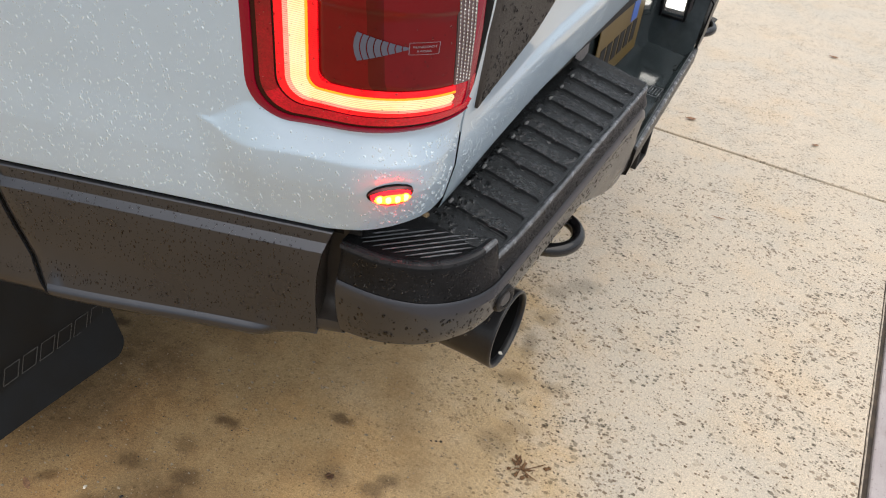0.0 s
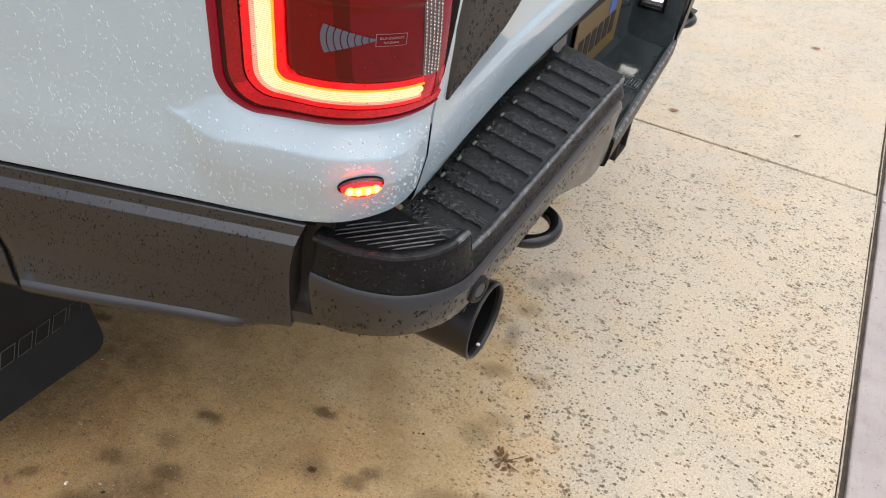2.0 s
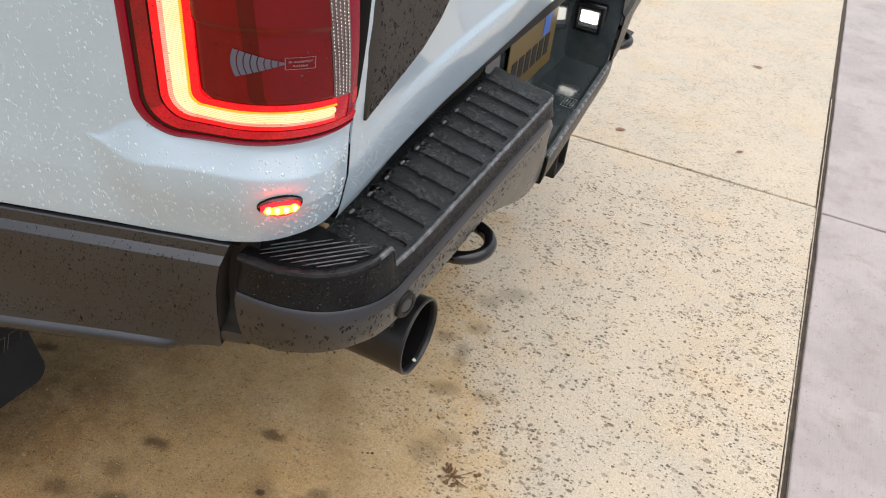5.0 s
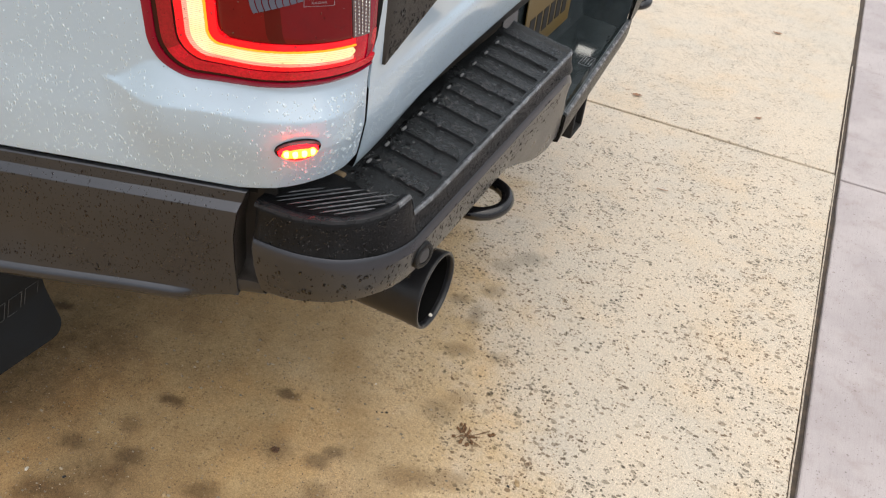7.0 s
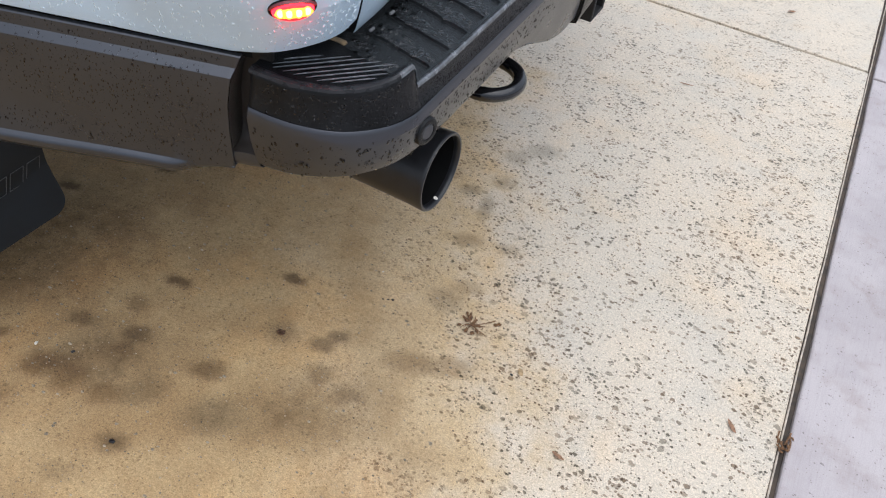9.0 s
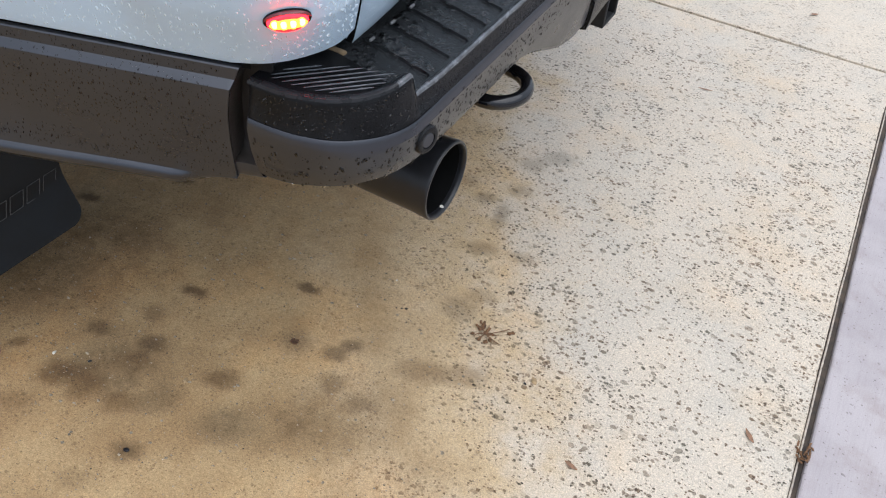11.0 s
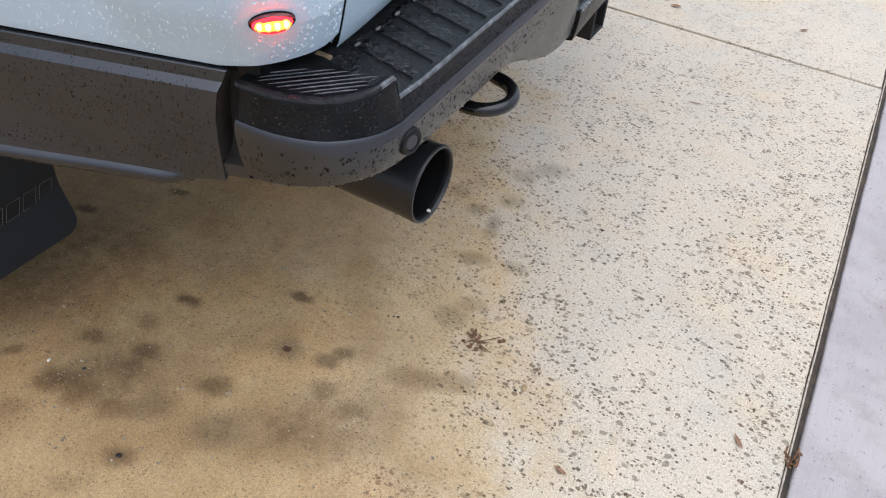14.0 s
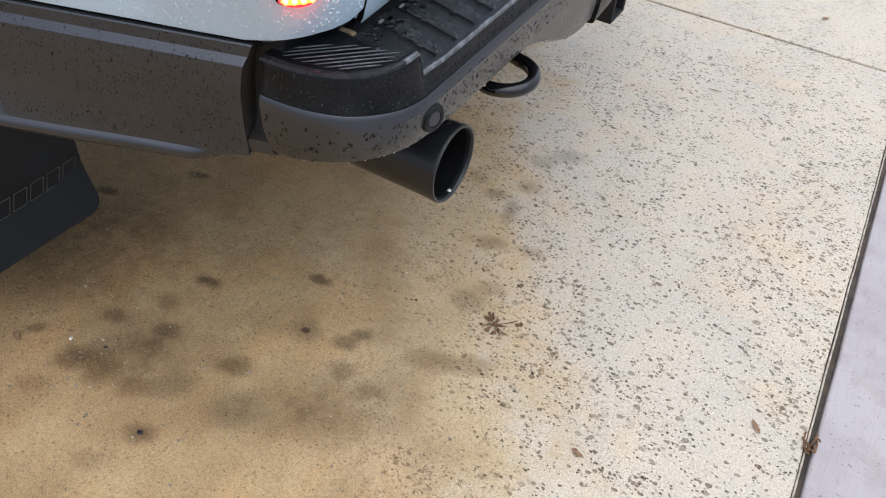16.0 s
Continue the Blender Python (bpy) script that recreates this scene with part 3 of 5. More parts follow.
def applique(s, z):
    y0 = max(0.0045, 0.030 - 0.24 * (z - 1.006))
    y1 = interp(z, (1.003, 1.008, 1.018, 1.036, 1.054, 1.083, 1.15, 1.5), (0.034, 0.045, 0.073, 0.125, 0.173, 0.216, 0.27, 0.42))
    y = y0 + (y1 - y0) * s
    lip = 0.004 * (1 - ease(s, 0.0, 0.10)) + 0.005 * ease(s, 0.94, 1.0)
    return Vector((HUBX + bulge(SEAM, z) + 0.002 - lip, y, z))


part("tailgate_panel", thick(lattice(applique, [0, 0.03, 0.06, 0.1] + span(0.15, 0.9, 10) + [0.94, 0.97, 1.0], [1.003, 1.008, 1.018, 1.027, 1.036, 1.045, 1.054, 1.068, 1.083] + span(1.1, 1.5, 9)), 0.022), PANEL, gate, "dark grey-brown plastic panel")

# Far bed side, bed floor and underside, which shade the concrete.
CENTRE = 0.93


def mirrored(f):
    return lambda a, b: Vector((f(a, b).x, 2 * CENTRE - f(a, b).y, f(a, b).z))


part("far_bed_side", thick(lattice(mirrored(side_sheet), us[::2] + us[-1:], vs[::3] + vs[-1:]), 0.0025), WHITE, truck, "glossy white far bed side")
part("bed_front", box(-2.42, -2.36, -0.24, 2.1, 0.80, 1.5, 0.02), WHITE, truck, "white front wall of the bed")

part("bed_floor", box(-2.4, -0.14, -0.02, 1.88, 0.84, 0.93, 0.01), BLACK, truck, "black bed floor")
for sy in (0, 1):
    part("wheel_well", box(-2.36, -0.80, -0.19 + sy * 2.05, 0.0 + sy * 2.05, 0.84, 0.93, 0.01), BLACK, truck)
part("underside", box(-2.4, -0.24, 0.10, 1.78, 0.66, 0.80, 0.02), BLACK, truck, "black chassis underside")
part("inner_fender", thick(lattice(lambda u, z: Vector((*skin(u, 0.9, -0.04).xy, z)), span(-0.9, 0.02, 12), [0.72, 0.80, 0.88]), 0.01), BLACK, truck, "black inner fender behind the trim")

# Rear wheels, which carry it.
for y in (-0.145, 2 * CENTRE + 0.145):
    hub = Matrix.Translation((-1.28, y, 0.445)) @ pose(0, 0, 0, 90, 0, 0)
    wheel = new("rear_wheel")
    wheel.parent = truck
    wheel["label"] = "black off-road rear wheel behind the flap"
    part("tyre", turned(((0.25, -0.13), (0.40, -0.15), (0.435, -0.13), (0.445, -0.08), (0.447, 0.0), (0.445, 0.08), (0.435, 0.13), (0.40, 0.15), (0.25, 0.13)), hub, 48), BLACK, wheel)
    part("rim", turned(((0.0001, 0.02), (0.08, 0.03), (0.20, 0.05), (0.24, 0.12), (0.255, 0.12), (0.255, -0.12), (0.0001, -0.12)), hub, 32), TIPMAT, wheel)

# Lower trim along the side.
TRIM_Z = (0.8612, 0.8608, 0.8600, 0.8585, 0.8447, 0.8439, 0.8374, 0.8366, 0.830, 0.80, 0.76, 0.73, 0.6950, 0.6941, 0.6918, 0.6894, 0.6865, 0.681, 0.673, 0.664, 0.662)
TRIM_E = (-0.022, -0.0050, -0.0012, 0.0004, 0.0026, 0.0035, 0.0125, 0.0132, 0.0142, 0.0145, 0.0140, 0.0128, 0.0116, 0.0115, 0.0114, 0.0112, 0.0108, 0.0100, 0.0055, -0.0040, -0.02)
LEDGE = (0, 0, 0, 0, 0, 0, 0, 0, 0, 0, 0, 0, 0, 0.0010, 0.0040, 0.0062, 0.0073, 0.0078, 0.0070, 0.0045, 0)


def trim_point(u, k):
    z, e = TRIM_Z[k], TRIM_E[k]
    low = ease(0.74 - z, 0.0, 0.05)
    e += low * 0.013 * ease(-u, 0.10, 0.40) + LEDGE[k] * ease(-u, 0.084, 0.112) * ease(u, -0.415, -0.398)
    rise = 0.040 * (1 - ease(-u, 0.0, 0.125)) * ease(0.705 - z, 0, 0.045)
    return skin(u, 0.87, 0)[0:2], z + rise, e


def trim_end(z):
    return interp(z, (0.66, 0.727, 0.775, 0.807, 0.84, 0.866), (-0.028, -0.0286, -0.0296, -0.0272, -0.0204, -0.0098))


def trim_sheet(u, k):
    (x, y), z, e = trim_point(u, k)
    _, n = plan(u)
    tuck = -0.0004 * ease(u - trim_end(TRIM_Z[k]), -0.002, 0.0)
    return Vector((x + n.x * (e + tuck), y + n.y * (e + tuck), z))


def seam_u(z):
    return interp(z, (0.66, 0.679, 0.715, 0.744, 0.783, 0.805, 0.864), (-0.390, -0.407, -0.420, -0.429, -0.4405, -0.446, -0.458))


KS = range(len(TRIM_Z))
EDGE_U = [1.0, 0.995, 0.988, 0.98, 0.965] + span(0.94, 0.06, 26) + [0.02, 0.006, 0.0]


def rear_trim(s, k):
    a, b = seam_u(TRIM_Z[k]) + 0.002, trim_end(TRIM_Z[k])
    p = trim_sheet(b + (a - b) * s, k)
    return p + Vector((*(-OUT * 0.004 * ease(s, 0.985, 1.0)), 0))


part("rear_trim", thick(lattice(rear_trim, [1 - v for v in EDGE_U], KS), 0.003), TRIM, truck, "grey-brown lower trim spotted with rain", crease=30)
part("wheel_arch_trim", thick(lattice(lambda s, k: trim_sheet(seam_u(TRIM_Z[k]) - 0.002 - s * 0.5, k), span(0, 1, 14), KS), 0.003), TRIM, truck, "grey-brown wheel arch flare", crease=30)
part("trim_seal", lattice(lambda u, z: skin(u, 0.87, -0.006 + 0 * z) * 1.0 + Vector((0, 0, z - 0.87)), span(-1.2, 0.0, 20), [0.858, 0.864, 0.872]), GAP, truck, "black seal under the white bed side")
part("trim_return", lattice(lambda k, s: trim_sheet(trim_end(TRIM_Z[k]) + 0.0004, k) + Vector((*ALONG, 0)) * 0.0006 - Vector((*OUT, 0)) * (0.0003 + 0.05 * s), range(12), span(0, 1, 3)), PANEL, truck, "dark return behind the end of the trim")
# Black strip behind the seam, shade between the trim pieces put in as colour.
part("seam_shadow_strip", lattice(lambda k, s: trim_sheet(seam_u(TRIM_Z[k]) + s, k) - Vector((*OUT, 0)) * 0.004, range(1, len(TRIM_Z) - 1), (-0.008, 0.008)), GAP, truck, "black gap between the trim pieces")

# ---- tail lamp ----
lamp = thing("tail_lamp", "", "")
for key in ("label", "category"):
    if key in lamp:
        del lamp[key]
lamp.parent = truck
lamp["label"] = "lit red tail lamp with a glowing light guide"
LAMP_L, LAMP_TOP = -0.108, 1.42


def lamp_right(z):
    return 0.1290 - 0.10 * (z - 1.02)


def outline(d, s, u_end):
    """Down the outer side, round the corner and along the foot, d in from the edge."""
    foot = lambda u: 1.0065 + 0.06 * (u + 0.05) * (1 - min(1, d / 0.05)) + 0.70 * d + 0.02 * min(1, d / 0.05) * (u + 0.05)
    left, r = LAMP_L + d, max(0.010, 0.046 - 0.45 * d)
    corner = foot(left + r)
    if s < 1:
        return left, LAMP_TOP + (corner + r - LAMP_TOP) * s
    if s < 2:
        a = (s - 1) * math.pi / 2
        return left + r - r * math.cos(a), corner + r - r * math.sin(a)
    u = left + r + (u_end - left - r) * (s - 2)
    return u, foot(u)


def lens_swell(u, z):
    return 0.004 + 0.008 * ease(u, -0.108, 0.02) * ease(z, 1.006, 1.06)


SS = span(0, 0.9, 16) + span(0.92, 1.0, 4) + span(1.08, 2.0, 12) + span(2.08, 3.0, 24)


def band(name, d0, d1, e0, e1, mat, u_end, label="", steps=3, blunt=0.0, run=(0, 3)):
    def f(s, k):
        q = k / (steps - 1)
        u, z = outline(d0 + (d1 - d0) * q, s, u_end - blunt * (2 * q - 1) ** 2)
        u = min(u, lamp_right(z))
        return skin(u, z, lens_swell(u, z) + e0 + (e1 - e0) * math.sin(q * math.pi / 2))
    return part(name, thick(lattice(f, [v for v in SS if run[0] <= v <= run[1]], range(steps)), 0.006), mat, lamp, label)


band("lamp_rim", 0.0, 0.0125, -0.004, 0.0, LENSDARK, 0.1285, "dark red outer lens rim", 5)
band("inner_rim", 0.0125, 0.0185, -0.0015, -0.0015, SMOKERED, 0.1285, "smoked inner rim")
band("side_reflector", 0.0185, 0.0352, -0.001, -0.001, DIMFACET, 0.1285, "dim red side reflector", run=(0, 1.4))
band("foot_reflector", 0.0185, 0.0352, -0.001, -0.001, REDFACET, 0.1285, "lit red foot reflector", run=(1.32, 3))
band("guide_bezel", 0.0352, 0.0380, -0.002, -0.002, LAMPBLACK, 0.106, "dark bezel")
band("outer_glow", 0.0380, 0.0475, -0.001, -0.001, REDGLOW, 0.100, "glowing red edge")
band("guide_fringe", 0.0475, 0.0535, -0.0007, -0.0006, LEDPINK, 0.097, "pink ribbed fringe of the light guide")
band("light_guide", 0.0535, 0.0718, -0.0005, -0.0005, LED, 0.097, "lit pale yellow light guide", 9, 0.004)
band("guide_edge", 0.0718, 0.0742, 0.0, 0.0, LEDEDGE, 0.097, "amber edge of the light guide")
band("inner_glow", 0.0742, 0.0845, -0.0015, -0.002, REDGLOW, 0.097, "glowing red inner edge")


def centre(s, q):
    z = 1.0625 + (LAMP_TOP - 1.0625) * q
    r = 0.020
    u0 = LAMP_L + 0.0842
    dip = max(0.0, 1 - (z - 1.0625) / r)
    u0 += r * (1 - math.sqrt(max(0.0, 1 - dip * dip)))
    u1 = lamp_right(z) - 0.0310
    u = u0 + (u1 - u0) * s
    step = 0.004 * ease(z, 1.148, 1.156)
    edge = -0.004 * (1 - ease(s, 0, 0.06)) - 0.004 * (1 - ease(z, 1.0625, 1.074))
    return skin(u, z, lens_swell(u, z) - 0.001 + step + edge)


LENS_ROWS = span(0, 0.06, 8) + span(0.08, 0.24, 10) + span(0.25, 0.29, 8) + span(0.35, 1, 8)
part("lamp_lens", lattice(centre, span(0, 0.1, 5) + span(0.15, 0.41, 6), LENS_ROWS), LENS, lamp, "dark red centre lens")
part("lens_divider", lattice(centre, span(0.41, 0.52, 4), LENS_ROWS), LENSDEEP, lamp, "deeper red band in the lens")
part("lamp_lens", lattice(centre, span(0.52, 1, 11), LENS_ROWS), LENS, lamp, "dark red centre lens")
strip = part("clear_reflector", thick(lattice(lambda s, z: skin(lamp_right(z) - 0.0305 + 0.0165 * s, z, lens_swell(0.1, z) + 0.0002), span(0, 1, 4), span(1.070, LAMP_TOP, 12)), 0.004), surface("smoked_clear_plastic", (0.16, 0.11, 0.11), 0.25, vary=0.2), lamp, "clear reflector strip")
bm = bmesh.new()
for i in range(5):
    for k in range(82):
        z = 1.073 + 0.0042 * k + 0.0021 * (i % 2)
        p = skin(lamp_right(z) - 0.0288 + 0.0033 * i, z, lens_swell(0.1, z) + 0.0006)
        r = 0.0018
        tip_v = bm.verts.new(p + Vector((r * 0.7, -r * 0.3, 0)))
        ring = [bm.verts.new(p + Vector((0, r * math.cos(a) * 0.8, r * math.sin(a)))) for a in (0.0, 1.047, 2.094, 3.142, 4.189, 5.236)]
        for q in range(6):
            bm.faces.new((ring[q], ring[(q + 1) % 6], tip_v))
part("reflector_bead", bm, CHROME, lamp, "rows of bright reflector beads")["kind"] = "stuff"
part("lamp_end", thick(lattice(lambda s, z: skin(lamp_right(z) - 0.0140 + 0.0140 * s, z, lens_swell(0.1, z) - 0.001 - 0.004 * s), span(0, 1, 4), span(1.022, LAMP_TOP, 16)), 0.006), LENSDARK, lamp)
part("corner_lens", thick(lattice(lambda s, z: skin(0.0970 + (lamp_right(z) - 0.0975) * s, z, lens_swell(0.1, z) - 0.0015 - 0.003 * s * s), span(0, 1, 5), span(1.026, 1.07, 8)), 0.005), REDFACET, lamp, "red corner of the lens")
part("lamp_seal", thick(lattice(lambda s, z: skin(lamp_right(z) - 0.0005 + (SEAM - 0.0010 - lamp_right(z)) * s, z, lens_swell(0.1, z) - 0.0045 - 0.003 * s), span(0, 1, 4), span(1.026, LAMP_TOP, 16)), 0.003), GAP, lamp, "black gap beside the lens")
part("lamp_housing", lattice(lambda s, z: skin(LAMP_L + 0.004 + (lamp_right(z) - 0.006 - LAMP_L) * s, z, 0.0012), span(0, 1, 30), span(1.05, LAMP_TOP, 14)), LAMPBLACK, lamp)

# Printed mark: a fan of arcs and a boxed caption.
FAN_U, FAN_Z = 0.0545, 1.1178


def on_lens(u, z, e=0.0009):
    return skin(u, z, lens_swell(u, z) - 0.001 + e)


for k in range(8):
    r0 = 0.0028 + 0.0051 * k
    r1 = r0 + 0.0042
    bm = lattice(lambda a, r: on_lens(FAN_U - r * math.cos(a) + 0.0, FAN_Z - 0.0015 * (r / 0.04) + r * math.sin(a)), [radians(v) for v in span(-22, 20, 9)], (r0, (r0 + r1) / 2, r1))
    part("radar_arc", bm, DECAL, lamp, "pale printed arc", smooth=False)


def strip_ring(name, u0, u1, z0, z1, w, parent, mat):
    bm = bmesh.new()
    for a, b, c, d in ((u0, u1, z1 - w, z1), (u0, u1, z0, z0 + w), (u1 - w, u1, z0, z1), (u0, u0 + w, z0, z1)):
        rows = [[bm.verts.new(on_lens(a + (b - a) * i / 6, zz)) for zz in (c, d)] for i in range(7)]
        for p, q in zip(rows, rows[1:]):
            bm.faces.new((p[0], q[0], q[1], p[1]))
    return part(name, bm, mat, parent, smooth=False)


strip_ring("caption_box", 0.0520, 0.0748, 1.1108, 1.1240, 0.0004, lamp, CAPTION)


def lettering(name, text, size, u0, z0, mat, parent):
    """Words laid on the lens, letter outlines bent to its curve."""
    cu = bpy.data.curves.new(name, "FONT")
    cu.body, cu.size, cu.align_x = text, size, "CENTER"
    tmp = bpy.data.objects.new(name, cu)
    scene.collection.objects.link(tmp)
    me = bpy.data.meshes.new_from_object(tmp.evaluated_get(bpy.context.evaluated_depsgraph_get()))
    bpy.data.objects.remove(tmp)
    for v in me.vertices:
        v.co = on_lens(u0 + 1.05 * v.co.x, z0 + v.co.y, 0.0012)
    me.materials.clear()
    me.materials.append(mat)
    ob = new(name, me)
    ob.parent = parent
    return ob


lettering("caption", "BLINDSPOT", 0.0033, 0.0636, 1.1183, CAPTION, lamp)
lettering("caption", "RADAR", 0.0033, 0.0632, 1.1137, CAPTION, lamp)

# ---- side marker ----
MU, MZ = 0.0465, 0.9435
marker = new("side_marker")
marker.parent = truck
marker["label"] = "lit red oval marker lamp in a black grommet"


def oval(r, a, e):
    u, z = MU + r * 0.0188 * math.cos(a), MZ + r * 0.0132 * math.sin(a) + 0.003 * r * math.cos(a)
    return skin_lower(u, z, e)


ANG = [2 * math.pi * i / 40 for i in range(40)]
RIM = ((1.08, -0.001), (1.05, 0.0025), (1.00, 0.0038), (0.94, 0.0038), (0.90, 0.003), (0.86, 0.0))
part("grommet", lattice(lambda a, k: oval(RIM[k][0], a, RIM[k][1]), ANG, range(len(RIM)), True), GAP, marker, "black rubber grommet")
DOME = ((0.90, 0.002), (0.88, 0.006), (0.76, 0.0105), (0.60, 0.0135), (0.32, 0.0152), (0.02, 0.0156))
part("marker_rim", lattice(lambda a, k: oval(DOME[k][0], a, DOME[k][1]), ANG, range(3), True), MARKDIM, marker, "dim red rim of the lens")
part("marker_lens", lattice(lambda a, k: oval(DOME[2 + k][0], a, DOME[2 + k][1]), ANG, range(4), True), MARKRED, marker, "glowing red lens")
def diode(du, dz, w, h, lift):
    return lattice(lambda a, q: skin_lower(MU + du + q * w * math.cos(a), MZ + 0.0024 + dz + 0.15 * du + q * h * math.sin(a), 0.0186 + lift - 0.0028 * q * q - 0.26 * abs(du)), [2 * math.pi * i / 14 for i in range(14)], (1.0, 0.6, 0.05), True)


part("diode_bed", lattice(lambda a, q: skin_lower(MU + q * 0.0142 * math.cos(a), MZ + 0.0024 + q * (0.0068 * math.sin(a) + 0.0022 * math.cos(a)), 0.0176 - 0.0034 * q * q), ANG, (1.0, 0.7, 0.35, 0.03), True), MARKDOT, marker, "glowing amber bed of the diodes")
for du in (-0.0098, -0.0034, 0.0032, 0.0096):
    cell = part("diode", diode(du, 0.0, 0.0037, 0.0068, 0.0), MARKDOT, marker, "glowing amber diode")
    part("diode_core", diode(du, 0.0006, 0.0028, 0.0052, 0.0012), MARKCORE, cell, "bright yellow heart")
# Hood over the upper half of the lens.
part("marker_hood", thick(lattice(lambda a, q: oval(1.04 - 0.20 * q, a, 0.0038 + 0.0042 * math.sin(q * 1.4) * math.sin((a - 0.12) / 2.9 * math.pi) ** 0.5), span(0.13, 2.98, 30), span(0, 1, 6)), 0.001), VISOR, marker, "dark red hood over the lens")

# ---- rear bumper ----
bumper = new("rear_bumper")
bumper.parent = truck
bumper["label"] = "black plastic step over a grey-brown bumper, wet"
BR, BX, BY = 0.125, -0.128, 0.012
BARC = BR * math.pi / 2


def bow(y):
    return -0.055 * max(0.0, y - 0.62) if y < 2 else 0


def bump_point(v, z, e, y_end=9.0, r=0.02):
    """Along the end, round the corner, along the rear and, past y_end, in towards the beam."""
    if v < 0:
        return Vector((BX + v, BY - BR - e, z))
    if v < BARC:
        a = v / BR
        return Vector((BX + (BR + e) * math.sin(a), BY - (BR + e) * math.cos(a), z))
    y = BY + v - BARC
    if y < y_end - r:
        return Vector((BX + BR + e + bow(y), y, z))
    a = min(math.pi / 2, (y - y_end + r) / r)
    over = max(0.0, y - (y_end - r) - r * math.pi / 2)
    return Vector((BX + BR - r + (r + e) * math.cos(a) - over, y_end - r + (r + e) * math.sin(a), z))


def v_of(y):
    return y - BY + BARC


VS = [-0.0295, -0.0285, -0.026] + span(-0.02, 0, 3) + span(0.008, BARC - 0.012, 26) + span(BARC - 0.01, BARC + 0.012, 12) + span(BARC + 0.02, v_of(0.618), 26) + span(v_of(0.622), v_of(0.653), 8) + [v_of(0.69), v_of(0.74), v_of(0.775)]


def lip_z(v):
    crest = interp(v, (-0.03, 0.0, 0.05, 0.085, 0.12, 0.154, 0.18, 0.2), (0.8500, 0.8515, 0.8515, 0.8500, 0.8495, 0.8515, 0.8555, 0.856))
    return crest - 0.034 * ease(v, v_of(0.002), v_of(0.016))


def waist(v):
    return interp(v, (-0.03, 0.017, 0.05, 0.083, 0.116, 0.15, 0.19), (0.0112, 0.0122, 0.0102, 0.0066, 0.0046, 0.0018, 0.0))


COVER = ((-0.068, 0.010), (-0.064, 0.0085), (-0.045, 0.004), (-0.02, 0.001), (-0.009, 0.0), (-0.004, -0.0015), (-0.001, -0.005), (0.0, -0.009), (-0.0015, -0.013), (-0.007, -0.016))


def strip_out(v):
    """The rear edge stands a little further out than the corner."""
    return 0.004 * ease(v, 0.19, 0.26)


def cover(v, k):
    top = lip_z(v)
    dz, e = COVER[k]
    z = top + dz if k > 2 else min(interp(k, (0, 1, 2), (0.786, 0.790, 0.806)) + waist(v), top - 0.036 + 0.006 * k)
    if k > 5:
        e *= 1 - 0.38 * ease(v, 0.17, 0.21)
    return bump_point(v, z, e + strip_out(v) * min(1.0, k / 3) - 0.003 * ease(-v, 0.025, 0.0295), 0.640)


step_cover = part("step_cover", thick(lattice(cover, VS, range(len(COVER))), 0.003), PLASTIC, bumper, "black grained plastic step cover")


def lip(v, k):
    return bump_point(v, lip_z(v) + (-0.0035, 0.0002, 0.0016, 0.0004, -0.002)[k], (0.0006, -0.001, -0.005, -0.0095, -0.0128)[k] * (1 - 0.38 * ease(v, 0.12, 0.19)) + strip_out(v), 0.640) + Vector((0, 0, 0.0011 * noise.noise(Vector((v * 90, k * 0.4, 2.0)))))


CAP_VS = [v for v in VS if v < 0.170]
# Both edge sheets carry the lip's highlight in their colour.
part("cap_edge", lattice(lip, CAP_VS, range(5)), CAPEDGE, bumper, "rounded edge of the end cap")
part("edge_strip", lattice(lip, [CAP_VS[-1]] + [v for v in VS if v >= 0.170], range(5)), EDGE, bumper, "scuffed wet edge with sky sheen in its colour")


def cap_floor(v, q):
    a = bump_point(v, 0.846, -0.013)
    s = (v + 0.036) / (BARC + 0.036)
    x = -0.172 + 0.15 * s
    b = Vector((x, 0.010, 0.8212 - 0.19 * (max(x, -0.115) + 0.012)))
    return a.lerp(b, q)


part("cap_top", sunk(lattice(cap_floor, span(-0.036, BARC, 24), span(0, 1, 8)), 0.004), PLASTIC, bumper, "black end cap top")
# Raised anti-slip ribs on the end cap.
RIBS = ((-0.141, -0.067, 0.047), (-0.146, -0.083, 0.094), (-0.141, -0.089, 0.110), (-0.127, -0.088, 0.117), (-0.114, -0.087, 0.124), (-0.099, -0.083, 0.101), (-0.085, -0.081, 0.085), (-0.069, -0.074, 0.053))
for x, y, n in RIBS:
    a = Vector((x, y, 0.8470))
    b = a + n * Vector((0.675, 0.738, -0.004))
    # The pale rib colour stands in for the glint on its crest.
    part("cap_rib", tube([a.lerp(b, q) for q in span(0, 1, 9)], lambda q: 0.0003 + 0.0007 * min(1, 9 * q, 9 * (1 - q)), 8), EDGE, bumper, "raised rib, sky glint painted pale along it")

# Step pad with cross channels, rising towards the tailgate.


def pad_z(x):
    return 0.8165 - 0.19 * (x + 0.012)


def channel(x, y):
    """Depth of the smooth channels sunk across the pad, closed and rounded at the rear edge."""
    k = ((y - 0.025) / 0.052) % 1.0
    dy = abs(k - 0.5) * 0.052
    k0 = round((y - 0.051) / 0.052)
    if not 0 <= k0 <= 10:
        return 0.0
    r, x1 = 0.0055, -0.0120
    dx = max(0.0, x - (x1 - r), (-0.112 - 0.028 * y) - x + r)
    d = math.hypot(dx, max(0.0, dy - 0.0125 + r)) - r
    return 0.0040 * (1 - ease(d, -0.0012, 0.0004))


